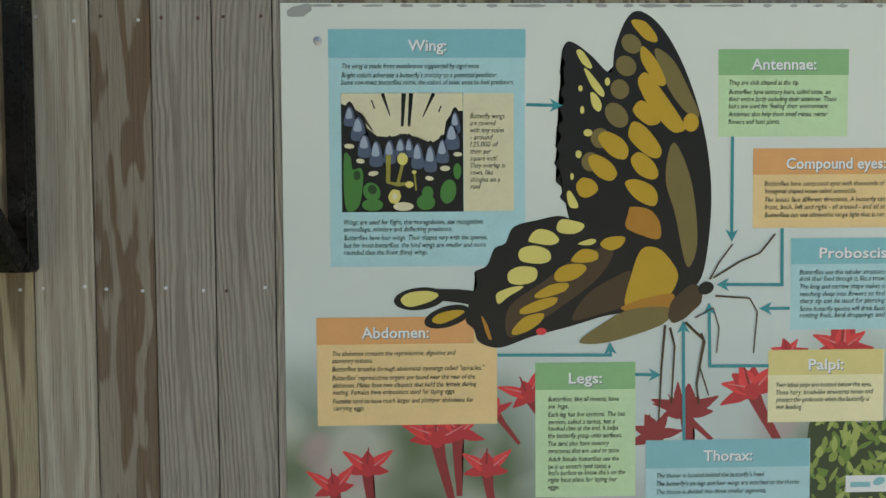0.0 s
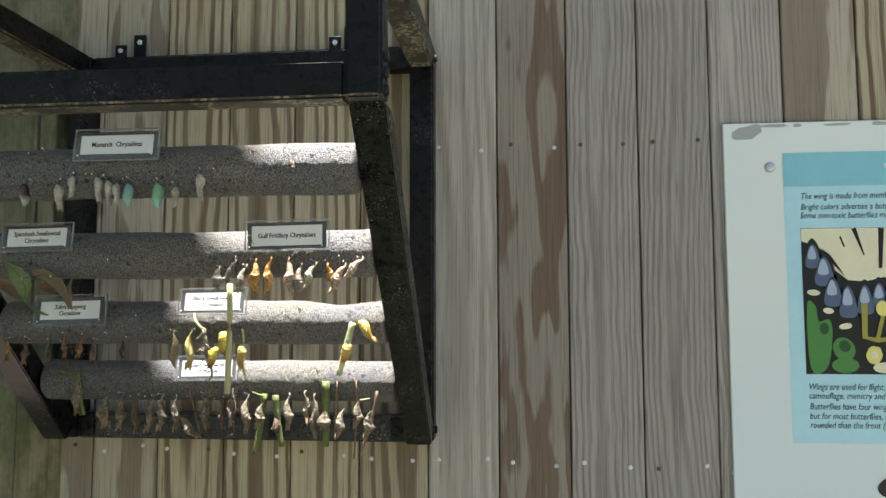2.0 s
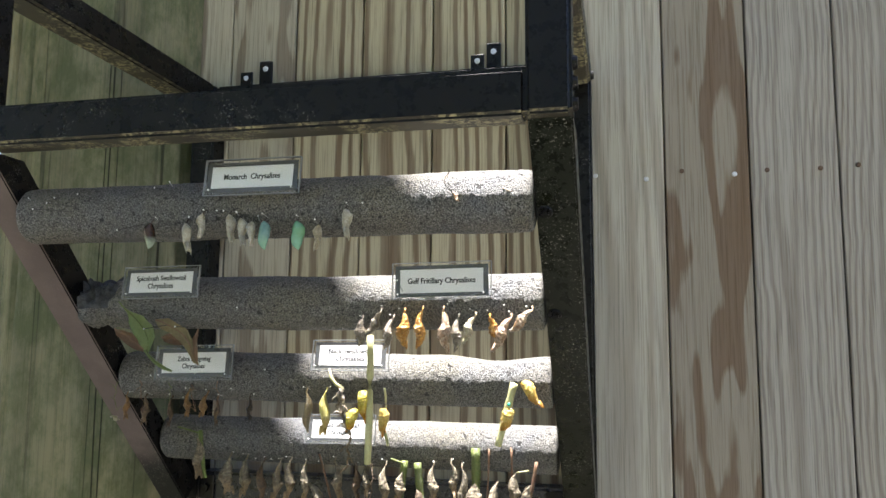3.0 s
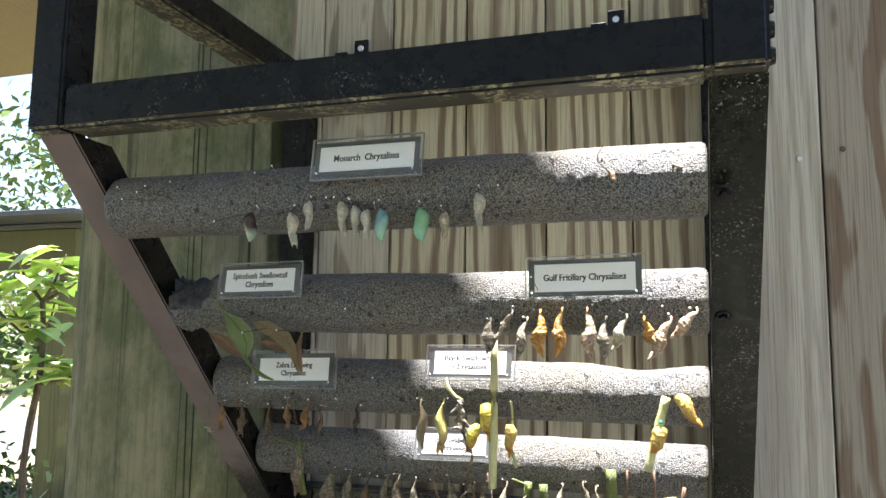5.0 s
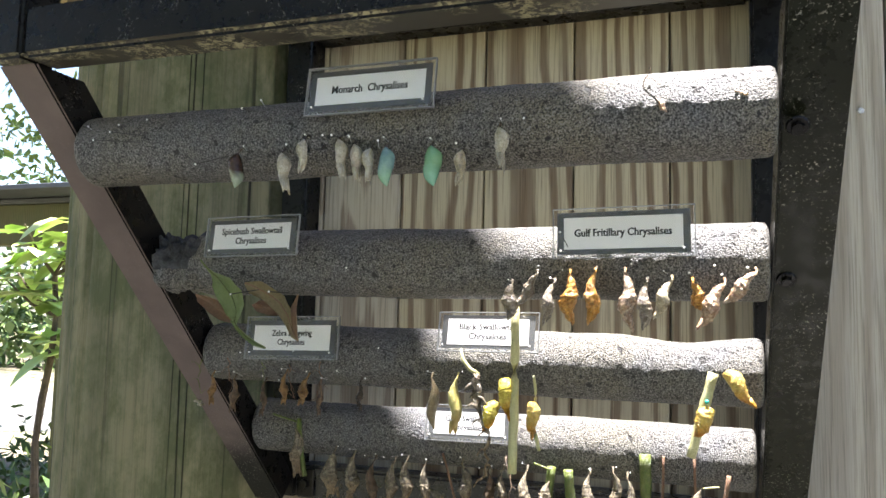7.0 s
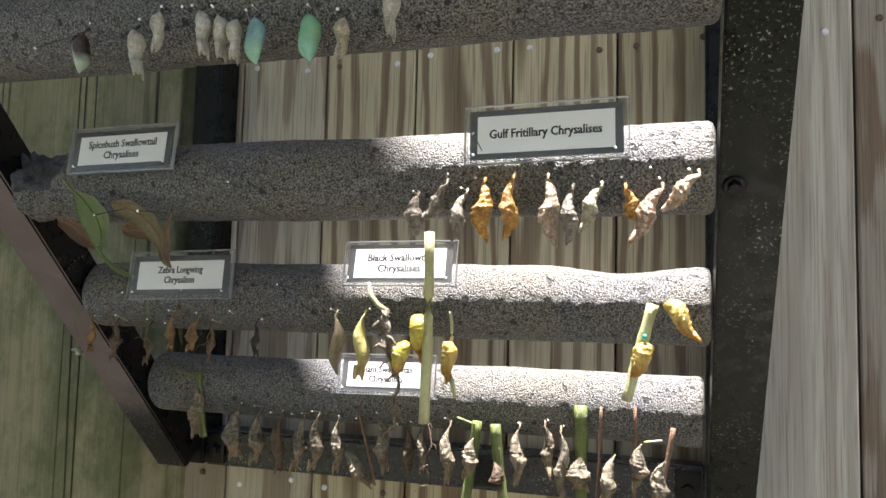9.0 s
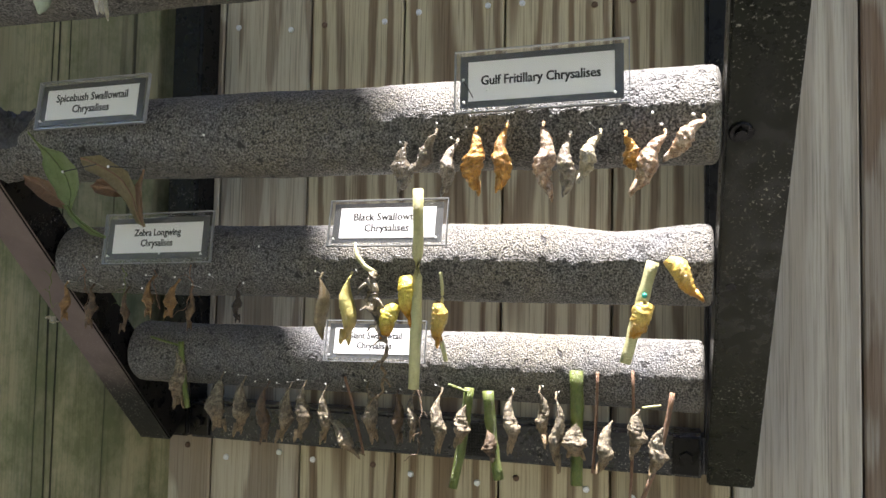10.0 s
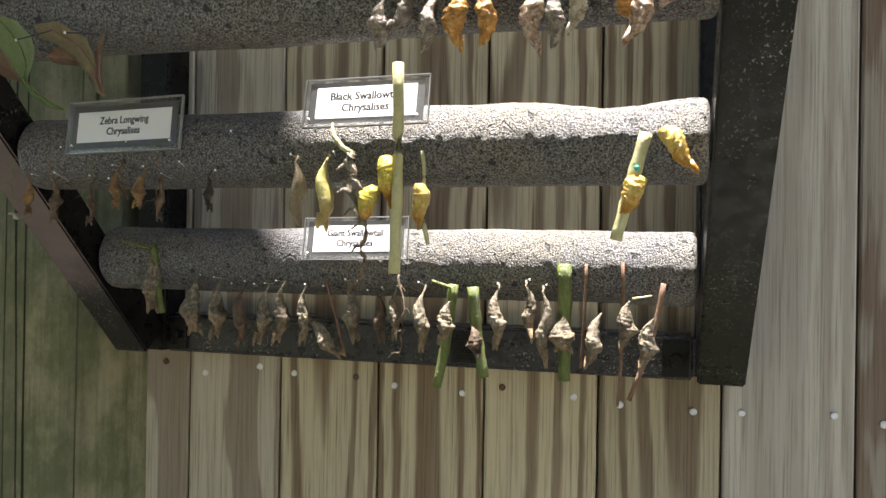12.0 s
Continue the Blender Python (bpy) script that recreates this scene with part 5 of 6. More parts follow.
text_box("Legs:", ((56.5, 80.9), (79.4, 87.1)), (79.5, 111.9), GREEN, GREEN_PALE, [
    ("Butterflies, like all insects, have", (59.4, 89.3), (75.6, 89.3)), ("six legs.", (59.4, 90.9), (64.1, 91.0)),
    ("Each leg has five sections. The last", (59.4, 92.8), (77.1, 93.0)), ("section, called a tarsus, has a", (59.4, 94.5), (74.7, 94.7)),
    ("hooked claw at the end. It helps", (59.4, 96.0), (75.5, 96.3)), ("the butterfly grasp onto surfaces.", (59.4, 97.7), (76.3, 97.8)),
    ("The tarsi also have sensory", (59.4, 99.5), (73.4, 99.8)), ("structures that are used to taste.", (59.4, 101.2), (75.8, 101.4)),
    ("Adult female butterflies use the", (59.4, 103.1), (75.7, 103.2)), ("tarsi to scratch (and taste) a", (59.4, 104.8), (73.7, 105.0)),
    ("leaf's surface to know she's on the", (59.4, 106.3), (77.1, 106.6)), ("right host plant for laying her", (59.4, 107.9), (75.3, 108.2)),
    ("eggs.", (59.4, 109.5), (62.0, 109.5))], 7.6)
text_box("Antennae:", ((98.1, 10.3), (127.9, 16.1)), (127.8, 29.9), GREEN, GREEN_PALE, [
    ("They are club shaped at the tip.", (100.5, 17.8), (116.5, 18.0)),
    ("Butterflies have sensory hairs, called setae, on", (100.5, 19.9), (123.8, 19.9)),
    ("their entire body including their antennae. These", (100.5, 21.5), (125.1, 21.6)),
    ("hairs are used for 'feeling' their environment.", (100.4, 23.1), (123.3, 23.2)),
    ("Antennae also help them smell mates, nectar", (100.4, 24.9), (123.2, 25.1)), ("flowers and host plants.", (100.4, 26.6), (112.2, 26.6))], 14.8)
text_box("Compound eyes:", ((106.2, 32.6), (144.3, 38.5)), (144.5, 50.6), ORANGE, ORANGE_PALE, [
    ("Butterflies have compound eyes with thousands of", (108.8, 40.6), (136.6, 40.8)),
    ("hexagonal shaped lenses called ommatidia.", (108.9, 42.3), (130.0, 42.4)),
    ("The lenses face different directions. A butterfly can", (108.9, 44.2), (136.7, 44.4)),
    ("front, back, left and right - all around - and all at", (108.9, 45.9), (136.7, 46.1)),
    ("Butterflies can see ultraviolet range light that is not", (108.9, 47.7), (136.7, 47.9))], 23.0)
text_box("Proboscis:", ((115.1, 53.0), (144.7, 58.9)), (144.9, 74.0), TEAL, TEAL_PALE, [
    ("Butterflies use this tubular structure", (117.1, 60.8), (136.9, 60.8)), ("drink their food through it, like a straw.", (117.1, 62.3), (137.0, 62.5)),
    ("The long and narrow shape makes it", (117.2, 64.1), (137.0, 64.3)), ("reaching deep into flowers to find", (117.2, 65.8), (137.0, 66.0)),
    ("sharp tip can be used for piercing", (117.2, 67.4), (137.0, 67.6)), ("Some butterfly species will drink fluids", (117.2, 69.2), (137.1, 69.4)),
    ("rotting fruit, bird droppings and", (117.2, 70.7), (137.1, 70.9))], 16.5)
text_box("Palpi:", ((110.1, 78.6), (136.9, 84.4)), (137.1, 95.3), YELLOW, YELLOW_PALE, [
    ("Two labial palpi are located below the eyes.", (111.9, 86.7), (134.3, 86.9)), ("These hairy, brush-like structures house and", (111.9, 88.4), (134.6, 88.7)),
    ("protect the proboscis when the butterfly is", (111.9, 90.1), (133.7, 90.4)), ("not feeding.", (112.0, 91.8), (118.0, 91.9))], 8.2)
text_box("Thorax:", ((81.9, 99.1), (119.9, 105.6)), (120.1, 121.5), TEAL, TEAL_PALE, [
    ("The thorax is located behind the butterfly's head.", (84.4, 107.3), (109.5, 107.5)),
    ("The butterfly's six legs and four wings are attached to the thorax.", (84.4, 109.2), (117.8, 109.7)),
    ("The thorax is divided into three smaller segments,", (84.4, 111.1), (109.8, 111.5))], 11.3)

# photograph inset: pale fan, blue-grey scales, dark ground with green discs
inset = sheet([rect((13.2, 19.9), (40.4, 46.4))], BLACK, "photo_inset", 2, label="dark printed inset with blue-grey scale pattern")


def spot(u, v):
    """A place in the inset, from fractions of its width and height."""
    return (13.2 + 27.2 * u, 19.9 + 26.5 * v)


def arch(u, v, w, h):
    """A pointed scale with its tip at the top."""
    return curve([spot(u, v), spot(u + w * 0.34, v + h * 0.30), spot(u + w * 0.5, v + h), spot(u - w * 0.5, v + h), spot(u - w * 0.34, v + h * 0.30)], 4)


SCALE_PALE = ink("pale_slate_print", (0.34, 0.40, 0.48))
DISC_GREEN = ink("green_disc_print", (0.065, 0.21, 0.045))
STALK = ink("olive_stalk_print", (0.30, 0.27, 0.05))
sheet([[spot(u, v) for u, v in ((0.002, 0.002), (0.998, 0.002), (0.998, 0.15), (0.92, 0.15), (0.86, 0.24), (0.84, 0.36), (0.74, 0.42), (0.63, 0.37), (0.52, 0.34), (0.40, 0.37), (0.29, 0.36), (0.21, 0.29), (0.18, 0.18), (0.09, 0.12), (0.002, 0.09))]], CREAM, "pale_fan", 3, inset)
sheet([stroke([spot(0.515, 0.004), spot(0.50, 0.28)], 1.0, 0.6), stroke([spot(0.575, 0.004), spot(0.555, 0.28)], 1.0, 0.6), stroke([spot(0.34, 0.004), spot(0.40, 0.19)], 0.8, 0.2),
       stroke([spot(0.76, 0.004), spot(0.67, 0.20)], 0.8, 0.2), stroke([spot(0.25, 0.06), spot(0.275, 0.13)], 0.3), stroke([spot(0.82, 0.11), spot(0.80, 0.16)], 0.3)], BLACK, "dark_ray", 4, inset)
for u, v, w, h in ((0.07, 0.09, 0.11, 0.20), (0.935, 0.14, 0.10, 0.22), (0.14, 0.18, 0.14, 0.24), (0.91, 0.24, 0.14, 0.26), (0.19, 0.32, 0.13, 0.24), (0.83, 0.37, 0.12, 0.24), (0.285, 0.38, 0.13, 0.26),
                   (0.73, 0.42, 0.12, 0.27), (0.395, 0.375, 0.12, 0.24), (0.625, 0.40, 0.12, 0.26), (0.485, 0.36, 0.11, 0.20), (0.555, 0.36, 0.09, 0.19)):
    sheet([arch(u, v - 0.02, w * 1.1, h)], BLACK, "scale_outline", 3.4, inset)
    sheet([arch(u, v + 0.02, w * 0.82, h * 0.78)], SLATE, "wing_scale", 4, inset)
    sheet([arch(u - w * 0.04, v + 0.035, w * 0.46, h * 0.42)], SCALE_PALE, "scale_sheen", 4.9, inset)
sheet([curve([spot(u, v) for u, v in ((0.02, 0.53), (0.075, 0.54), (0.09, 0.64), (0.16, 0.63), (0.175, 0.74), (0.135, 0.955), (0.03, 0.96))]), oval(spot(0.245, 0.83), 3.8, 4.4, -30), oval(spot(0.25, 0.94), 4.8, 2.8),
       oval(spot(0.705, 0.84), 2.6, 3.0), oval(spot(0.69, 0.92), 4.2, 3.6), oval(spot(0.875, 0.83), 3.6, 5.6, 12), oval(spot(0.95, 0.66), 1.8, 3.6)], DISC_GREEN, "green_disc", 5.2, inset)
sheet([oval(spot(0.125, 0.69), 1.6, 2.2), oval(spot(0.25, 0.81), 2.0, 2.2, -30)], ink("dark_green_print", (0.025, 0.07, 0.02)), "disc_shadow", 5.8, inset)
sheet([stroke([spot(0.385, 0.52), spot(0.38, 0.75), spot(0.46, 0.77), spot(0.55, 0.76)], 1.1, 0.7), stroke([spot(0.50, 0.60), spot(0.46, 0.76)], 0.7), stroke([spot(0.595, 0.66), spot(0.61, 0.82)], 0.4)], STALK, "stalk", 6.0, inset)
sheet([oval(spot(0.435, 0.87), 2.9, 3.3, 10, wavy=0.4), oval(spot(0.50, 0.555), 2.4, 2.8), oval(spot(0.555, 0.77), 1.9, 1.5), oval(spot(0.595, 0.665), 1.1, 0.8)], LEMON, "yellow_bud", 6.4, inset)
sheet([oval(spot(0.505, 0.955), 4.6, 2.0), oval(spot(0.065, 0.445), 2.3, 1.1, 5), oval(spot(0.155, 0.57), 1.9, 1.1, 8), oval(spot(0.26, 0.675), 2.3, 1.1, -8), oval(spot(0.72, 0.718), 1.9, 1.0, 8), oval(spot(0.85, 0.635), 2.3, 1.2), oval(spot(0.955, 0.517), 2.0, 1.0), oval(spot(0.435, 0.87), 1.3, 1.4)], CREAM, "pale_fleck", 6.8, inset)
side_note = sheet([rect((40.5, 20.0), (51.8, 46.3))], CREAM, "side_note", 2, label="cream printed side note")
for i, (s, end) in enumerate((("Butterfly wings", 893), ("are covered", 877), ("with tiny scales", 892), ("- around", 872), ("125,000 of", 882), ("them per", 869), ("square inch!", 880), ("They overlap in", 894), ("rows, like", 872), ("shingles on a", 884), ("roof", 851))):
    line(s, ((42.0, 25.1)[0], (42.0, 25.1)[1] + i * 1.575), (42.0, 25.1)[0] + (end - 832) * 0.127, side_note)

# the winged figure as flat shapes
wing = sheet([curve([(89.8, 65.5), (85.5, 60.1), (77.5, 56.0), (69.8, 53.4), (65.2, 49.6), (63.9, 46.8), (64.2, 45.4), (62.2, 43.4), (62.9, 41.6), (61.2, 39.6), (62.3, 37.8), (60.9, 35.6), (62.2, 33.8), (61.1, 31.6), (62.6, 29.8), (61.4, 27.6), (63.0, 25.8), (61.7, 23.6), (63.2, 21.8), (62.0, 19.6), (63.4, 17.8), (62.1, 15.4), (63.4, 13.6), (62.6, 11.0), (64.4, 8.5),
                    (69.1, 11.5), (73.6, 15.6), (74.6, 10.0), (77.1, 3.7), (80.2, 1.8), (84.8, 5.0), (89.5, 12.5), (93.8, 23.9), (96.2, 36.0), (96.6, 47.5), (95.0, 60.3), (92.0, 64.8)])], BLACK, "upper_wing_shape", 2,
             label="black printed wing shape with gold patches")
sheet([curve([(87.1, 32.4), (89.0, 32.1), (92.3, 41.0), (93.5, 53.9), (91.1, 59.2), (88.4, 47.4), (86.2, 39.7)]), curve([(83.5, 10.4), (87.6, 12.5), (91.5, 19.5), (93.8, 25.2), (90.9, 24.5), (86.6, 18.8)]),
       oval((78.3, 9.1), 5, 4, 40), oval((77.1, 14.0), 5, 4.4, 40), oval((75.7, 19.2), 4.6, 4.2, 60), oval((75.0, 25.0), 6.4, 4.6, 50), oval((71.3, 30.1), 4.4, 4.6), oval((69.1, 35.4), 4.2, 4.4)], OLIVE, "olive_patch", 3, wing)
sheet([curve([(78.2, 4.1), (81.2, 4.1), (83.7, 6.8), (84.0, 8.7), (81.2, 7.9)]), curve([(80.8, 9.6), (83.8, 12.5), (86.0, 16.9), (85.7, 18.4), (83.8, 17.8), (80.6, 12.9)]),
       curve([(79.9, 16.7), (81.9, 15.6), (85.7, 20.1), (90.3, 27.0), (89.6, 28.8), (87.0, 28.3), (82.5, 23.2), (80.2, 19.0)]), oval((91.9, 26.7), 3.6, 4.2), curve([(78.7, 23.5), (80.6, 21.7), (83.2, 23.5), (84.9, 26.4), (82.5, 27.3), (79.6, 25.4)])], GOLD, "gold_patch", 3.4, wing)
sheet([curve([(77.7, 28.5), (78.9, 26.4), (81.9, 28.0), (85.1, 32.4), (84.5, 34.6), (81.9, 34.0), (78.3, 30.8)]), curve([(78.2, 35.1), (80.0, 33.3), (83.2, 35.3), (84.5, 38.2), (83.2, 39.5), (80.0, 38.2)]),
       curve([(76.9, 40.3), (79.4, 39.4), (83.2, 41.0), (84.4, 43.6), (83.3, 45.5), (79.4, 43.8)]), curve([(70.8, 30.3), (72.5, 28.6), (76.1, 30.2), (77.7, 32.7), (76.8, 34.9), (73.6, 33.9)]),
       curve([(68.5, 34.9), (70.3, 33.8), (73.6, 35.5), (75.1, 38.1), (73.6, 39.7), (70.4, 38.4)]), curve([(65.8, 40.9), (67.2, 39.0), (69.7, 39.6), (70.8, 41.6), (69.1, 43.2), (66.9, 43.2)])], GOLD, "gold_patch", 3.8, wing)
sheet([curve([(77.7, 47.1), (78.4, 45.6), (82.6, 46.3), (84.9, 49.3), (84.7, 52.9), (80.1, 51.8), (77.1, 50.1)])], AMBER, "amber_patch", 3.4, wing)
sheet([curve([(65.9, 10.8), (67.2, 10.6), (69.3, 13.7), (69.0, 14.6), (67.2, 13.4)]), curve([(67.6, 14.6), (69.1, 15.6), (72.0, 19.4), (71.8, 20.9), (69.5, 18.8)]), curve([(69.1, 20.0), (70.4, 20.4), (71.6, 22.6), (71.0, 24.2), (69.5, 22.9)]),
       curve([(63.7, 42.8), (64.4, 41.9), (65.9, 44.1), (66.2, 45.7), (64.4, 45.5)]), oval((68.5, 28.9), 2.0, 1.7), oval((66.4, 33.7), 1.4, 1.8), oval((67.2, 23.8), 0.9, 1.8), oval((64.9, 38.7), 0.8, 1.6), oval((72.9, 17.5), 1.2, 1.8), oval((66.8, 19.0), 1.0, 1.4)],
      LEMON, "lemon_patch", 3.6, wing)
lower = sheet([curve([(89.8, 65.4), (87.2, 58.3), (78.8, 52.5), (69.8, 51.8), (63.3, 47.7), (56.9, 48.5), (51.6, 50.0), (49.9, 53.5), (47.3, 54.8), (45.6, 58.6), (42.8, 60.1), (43.4, 63.0), (41.8, 65.6), (41.2, 68.8), (40.8, 71.3), (42.5, 73.0), (43.8, 76.0), (48.5, 77.3), (55.6, 74.9), (64.6, 72.6), (73.6, 70.1), (84.0, 69.0)])],
              BLACK, "lower_wing_shape", 2.4, label="black printed tailed wing shape with yellow cells")
sheet([oval((30.3, 66.0), 11.8, 5.2, -6), oval((36.6, 70.1), 11.0, 4.8, -16), stroke([(34.1, 65.1), (39.0, 65.4), (44.1, 66.2)], 2.6, 3.4), stroke([(39.6, 69.5), (44.1, 69.1)], 2.2, 3.0)], BLACK, "tail_shape", 2.6, lower)
sheet([curve([(64.9, 71.1), (68.5, 65.2), (74.9, 61.4), (78.5, 60.4), (77.3, 67.5), (71.1, 69.9)]), curve([(50.5, 68.2), (58.2, 62.5), (67.2, 56.2), (74.3, 55.0), (71.1, 61.4), (62.0, 68.4), (51.1, 75.1)])], BROWN, "brown_band", 3, lower)
sheet([curve([(55.0, 52.9), (56.9, 50.6), (60.1, 51.0), (62.0, 53.0), (60.1, 54.1), (56.3, 53.6)]), curve([(53.1, 55.1), (56.3, 54.2), (59.5, 55.3), (60.0, 57.4), (57.6, 58.3), (53.3, 57.6)]), curve([(50.5, 60.2), (53.1, 58.9), (56.7, 59.4), (56.6, 61.9), (53.7, 63.0), (50.7, 62.5)]),
       curve([(47.8, 65.0), (51.1, 63.6), (53.9, 63.5), (50.5, 65.7), (48.2, 67.3)]), curve([(61.4, 50.0), (62.7, 48.3), (67.2, 49.2), (67.4, 50.5), (65.3, 51.6), (62.1, 51.3)]), curve([(66.2, 53.9), (69.1, 52.8), (70.4, 53.2), (69.1, 54.2)]),
       curve([(26.1, 66.3), (27.8, 64.7), (32.0, 64.2), (34.6, 65.1), (32.8, 66.6), (28.1, 67.8)])], LEMON, "lemon_cell", 3.3, lower)
sheet([curve([(64.9, 57.1), (67.2, 55.1), (70.4, 55.6), (70.7, 57.3), (68.5, 58.1), (65.3, 58.0)]), curve([(61.1, 60.3), (63.3, 58.7), (67.2, 58.5), (68.1, 59.8), (65.3, 62.0), (61.4, 62.3)]), curve([(56.6, 65.2), (60.1, 63.1), (64.0, 62.8), (63.3, 64.5), (59.5, 65.8), (56.9, 66.1)]),
       curve([(53.3, 68.5), (57.5, 66.5), (61.4, 66.0), (60.7, 67.7), (56.9, 69.2), (53.5, 69.7)]), curve([(51.5, 73.0), (54.3, 70.3), (58.4, 69.6), (57.5, 71.8), (54.3, 73.8), (51.5, 74.4)]), curve([(71.3, 54.1), (73.0, 52.5), (76.8, 52.4), (76.2, 54.4), (73.6, 55.4)]),
       curve([(33.1, 71.0), (34.5, 69.5), (38.3, 68.6), (40.5, 69.0), (38.3, 70.5), (35.1, 71.7)])], GOLD, "gold_cell", 3.5, lower)
sheet([curve([(80.7, 55.3), (84.6, 55.1), (87.8, 58.3), (89.1, 61.8), (86.6, 66.3), (81.4, 68.2), (77.0, 67.9), (78.3, 61.4)])], GOLD, "gold_cell", 4.0, lower)
sheet([curve([(76.0, 68.5), (81.4, 66.4), (87.9, 65.4), (87.2, 68.6), (80.1, 69.6)]), curve([(44.3, 70.1), (45.6, 72.0), (46.6, 75.3), (45.6, 74.7)])], AMBER, "amber_glow", 4.2, lower)
sheet([oval((57.9, 73.7), 2.4, 1.7)], RED, "red_spot", 4.3, lower)
figure = sheet([curve([(66.5, 76.1), (71.3, 72.4), (78.2, 68.9), (87.2, 68.6), (86.0, 72.1), (77.5, 75.2), (71.1, 76.6)])], OLIVE, "tapered_body_shape", 4.35, label="brown printed body shape")
sheet([oval((90.9, 67.6), 10.4, 5.2, -46, wavy=0.3)], BROWN, "rounded_body_shape", 4.6, figure)
sheet([oval((95.5, 64.2), 3.8, 2.9, -20)], BLACK, "dark_knob", 4.9, figure)
sheet([stroke([(96.4, 62.2), (98.5, 58.4), (101.6, 54.2)], 0.35), stroke([(97.2, 61.9), (103.4, 58.1), (107.9, 56.3), (111.4, 51.9)], 0.4), stroke([(97.7, 66.0), (105.6, 66.6), (107.4, 69.7), (106.6, 79.2)], 0.45, 0.25),
       stroke([(86.2, 72.5), (85.4, 82.2), (84.8, 94.6)], 0.6, 0.35), stroke([(87.3, 73.1), (88.4, 77.3), (87.7, 90.7)], 0.6, 0.35), stroke([(90.8, 71.9), (95.1, 76.1), (93.5, 86.2), (94.0, 90.8)], 0.7, 0.4),
       stroke([(94.4, 74.5), (95.3, 76.5), (94.2, 82.3), (96.3, 88.8)], 0.6, 0.3), stroke([(93.1, 70.9), (97.2, 68.7), (98.6, 73.3), (98.1, 79.1)], 0.4, 0.25)], BROWN, "thin_line", 5.2, figure)

arrow([(54.6, 22.6), (62.8, 22.8)])
arrow([(101.4, 29.9), (101.4, 53.7)])
arrow([(113.0, 50.7), (113.1, 63.6), (98.0, 63.4)])
arrow([(114.9, 69.0), (107.9, 69.0)])
arrow([(47.9, 79.0), (73.7, 79.3), (73.5, 76.3)])
arrow([(79.4, 83.8), (85.4, 84.0)])
arrow([(90.7, 99.2), (90.4, 71.6)])
arrow([(110.2, 82.2), (96.6, 82.1), (96.3, 67.5)])


def flower(c, r, turn, mat, petals, lay, spread=190):
    """A trumpet flower seen from the side: tube, pointed petals, pale streaks and dark stamens."""
    p = Vector(c)
    up = Vector((math.cos(radians(turn)), math.sin(radians(turn))))
    across = Vector((-up.y, up.x))
    end = p - up * r * 2.3 + across * r * 0.25
    tube = stroke([tuple(p), tuple(p - up * r * 0.7 + across * r * 0.04), tuple(end)], r * 0.46, r * 0.2)
    whole = sheet([tube], DARK_RED, "flower_tube", 0.10 + lay, label="printed red flower")
    for k in range(petals):
        f = k / (petals - 1)
        a = radians(turn - spread / 2 + spread * f + 7 * math.sin(k * 5 + r * 7))
        way = Vector((math.cos(a), math.sin(a)))
        side = Vector((-way.y, way.x))
        far = r * (0.92 + 0.22 * math.sin(k * 3 + r * 5)) * (0.78 if 0.3 < f < 0.7 else 1.0)
        fat = r * (0.26 if 0.25 < f < 0.75 else 0.19)
        outline = curve([tuple(p + side * r * 0.15), tuple(p + way * far * 0.5 + side * fat), tuple(p + way * far * 0.82 + side * fat * 0.62), tuple(p + way * far * 1.08), tuple(p + way * far * 0.8 - side * fat * 0.5), tuple(p + way * far * 0.45 - side * fat), tuple(p - side * r * 0.15)], 4)
        tone = (RED if k % 2 else RED_DEEP) if mat == RED else mat
        sheet([outline], tone, "petal", 0.40 + lay + 0.003 * (k * 2 % petals), whole)
        if mat == RED and k % 2:
            sheet([stroke([tuple(p + way * far * 0.25 + side * fat * 0.3), tuple(p + way * far * 0.85 + side * fat * 0.2)], r * 0.05, r * 0.02)], PINK, "petal_streak", 0.82 + lay * 0.2 + 0.002 * k, whole)
    sheet([oval(tuple(p - up * r * 0.05), r * 0.55, r * 0.42, turn)], RED_DEEP if mat == RED else mat, "flower_throat", 0.74 + lay * 0.2, whole)
    sheet([stroke([tuple(p + up * r * 0.2), tuple(p + up * r * 0.78 + across * r * 0.05)], r * 0.09, r * 0.05)], DARK_RED, "stamen", 0.92 + lay * 0.2, whole)


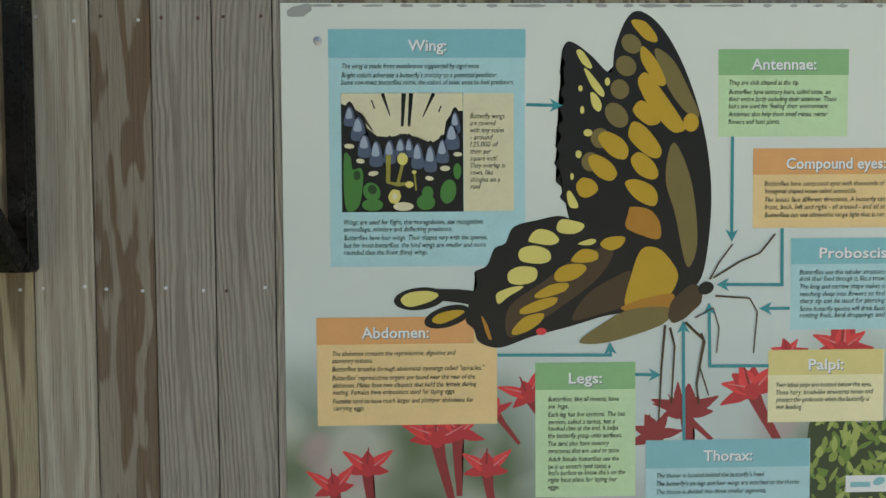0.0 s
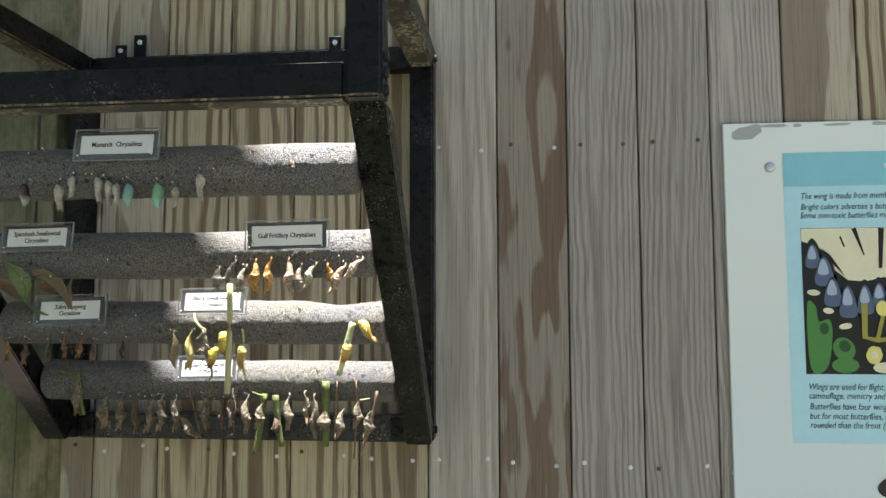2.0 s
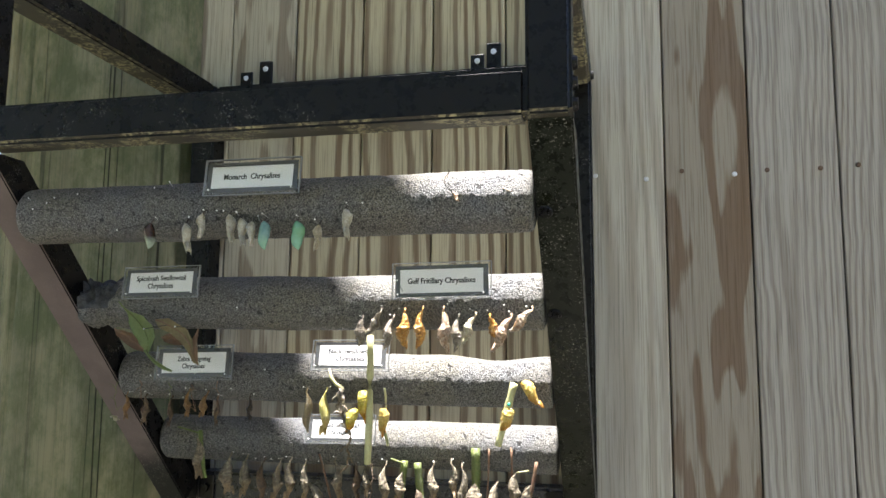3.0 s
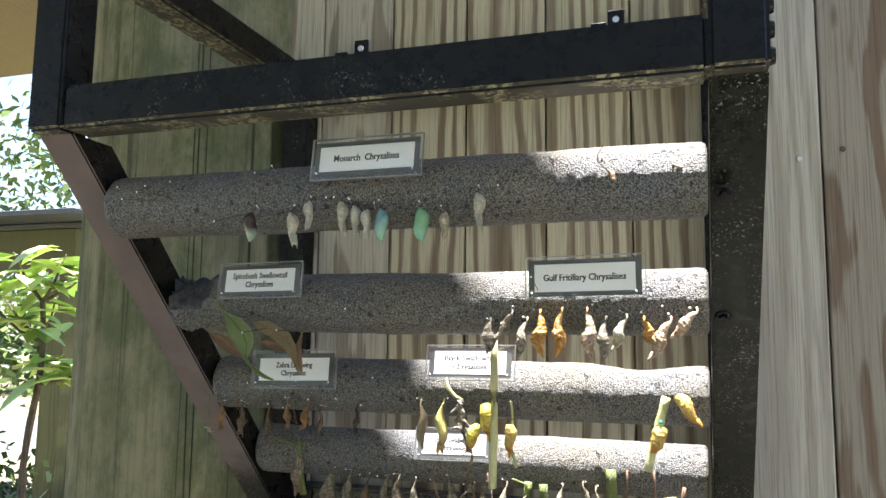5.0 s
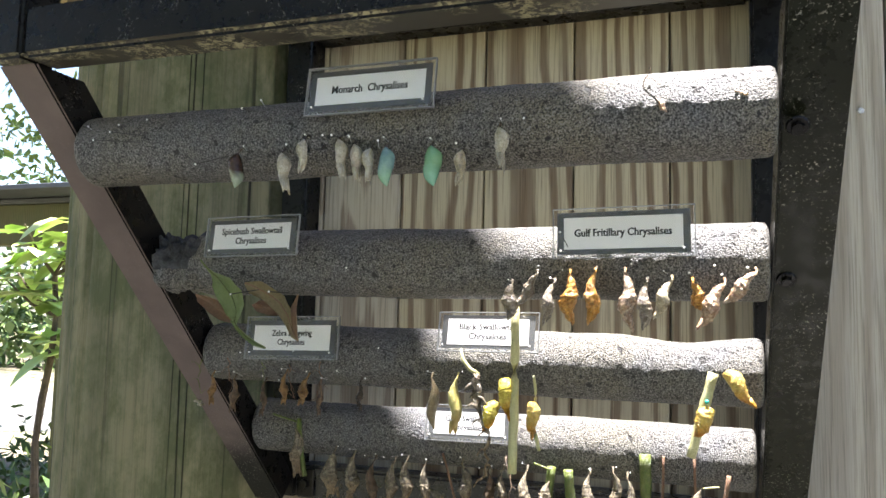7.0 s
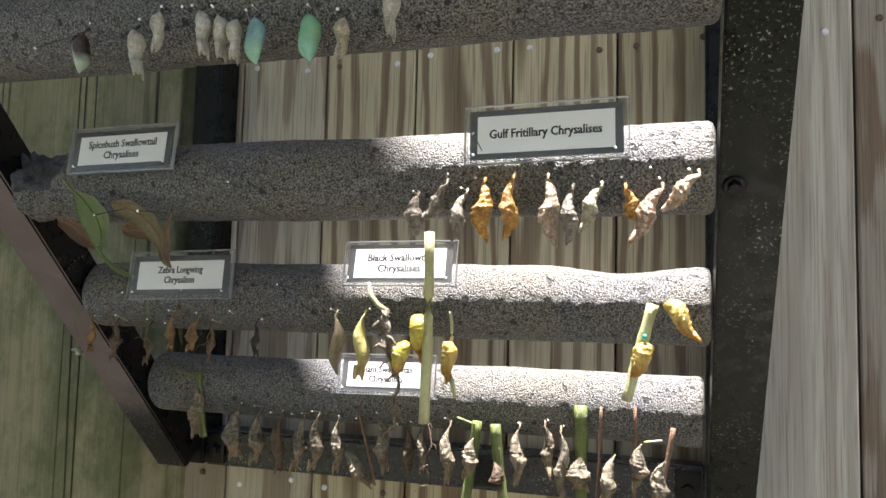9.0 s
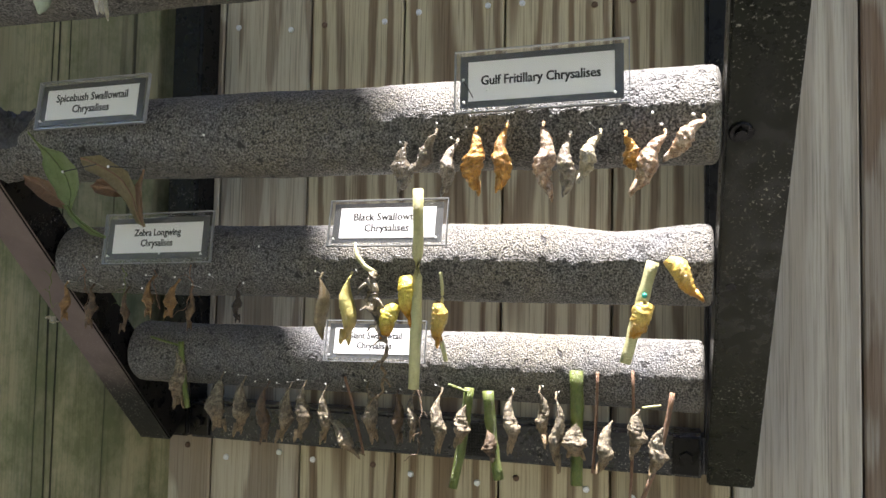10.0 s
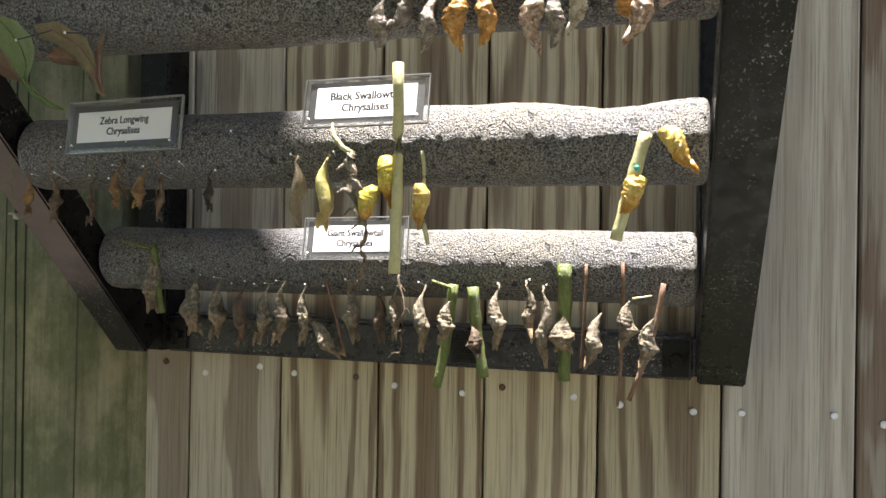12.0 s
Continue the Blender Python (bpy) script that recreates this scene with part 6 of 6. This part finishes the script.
for i, (c, r, turn, mat) in enumerate((((18.2, 104.6), 6.2, -90, RED), ((10.5, 109.1), 6.0, -100, RED), ((34.0, 97.8), 7.4, -97, RED), ((38.8, 96.5), 6.4, -85, RED), ((45.4, 105.2), 6.2, -93, RED), ((54.9, 88.3), 6.0, -118, RED), ((47.4, 92.0), 4.0, -120, RED),
                        ((84.1, 97.8), 6.4, -110, DARK_RED), ((91.3, 92.7), 7.2, -90, DARK_RED), ((89.2, 91.5), 4.8, -130, DARK_RED), ((106.3, 87.7), 7.6, -112, RED), ((127.2, 78.1), 7.0, -90, RED), ((114.7, 79.3), 4.4, -110, RED))):
    flower(c, r, turn, mat, 5 if r < 7 else 7, i * 0.022)
blades = random.Random(17)
FERN = ink("deep_leaf_print", (0.030, 0.055, 0.016))
sheet([curve([(119.8, 96.0), (126.0, 94.6), (133.0, 95.8), (141.0, 94.8), (149.0, 97.0), (149.6, 123.0), (134.0, 123.6), (120.6, 122.0)])], FERN, "foliage_shadow", 0.05)
for mat, many, lay in ((LEAF_PRINT, 70, 0.15), (ink("mid_leaf_print", (0.22, 0.30, 0.06)), 60, 0.5), (LEAF_PRINT2, 46, 0.8)):
    for i in range(many):
        x, y = blades.uniform(120.6, 149.4), 96.0 + 27 * blades.random()
        a, long, wide = blades.uniform(-2.7, -0.4), blades.uniform(2.4, 4.6), blades.uniform(0.5, 1.0)
        way = Vector((math.cos(a), math.sin(a)))
        side = Vector((-way.y, way.x)) * wide
        p = Vector((x, y))
        sheet([curve([tuple(p), tuple(p + way * long * 0.45 + side), tuple(p + way * long), tuple(p + way * long * 0.45 - side)], 3)], mat, "leaf_shape", lay + i * 0.004)
logo = sheet([rect((128.5, 108.0), (142.3, 111.9))], TEXT_WHITE, "logo_plate", 1.5, label="small white logo plate with teal shapes")
sheet([rect((129.6, 109.5), (134.3, 110.7)), oval((136.3, 109.4), 3.0, 1.8, -20)], TEAL, "logo_shape", 2.5, logo)
stains = random.Random(6)
sheet([oval((4.4, 1.7), 6.0, 2.6, -8, 18, 0.7)] + [oval((8 + k * 6.3 + stains.uniform(-2, 2), 0.62), stains.uniform(1.5, 6), stains.uniform(0.4, 0.9), 0, 14, 0.8) for k in range(22)], GREY_STAIN, "edge_stain", 0.4, label="grey worn patches along the upper edge")
for u, v in ((8.2, 8.4), (141.5, 7.4), (8.6, 117.5), (141.5, 117.5)):
    bm = ball((0, 0, 0), 0.0098, seg=14)
    bmesh.ops.scale(bm, vec=(1, 0.55, 1), verts=bm.verts)
    part("screw", bm, PIN, sign, "domed bright steel screw", at=(u / 100, -0.005, -v / 100), smooth=True)
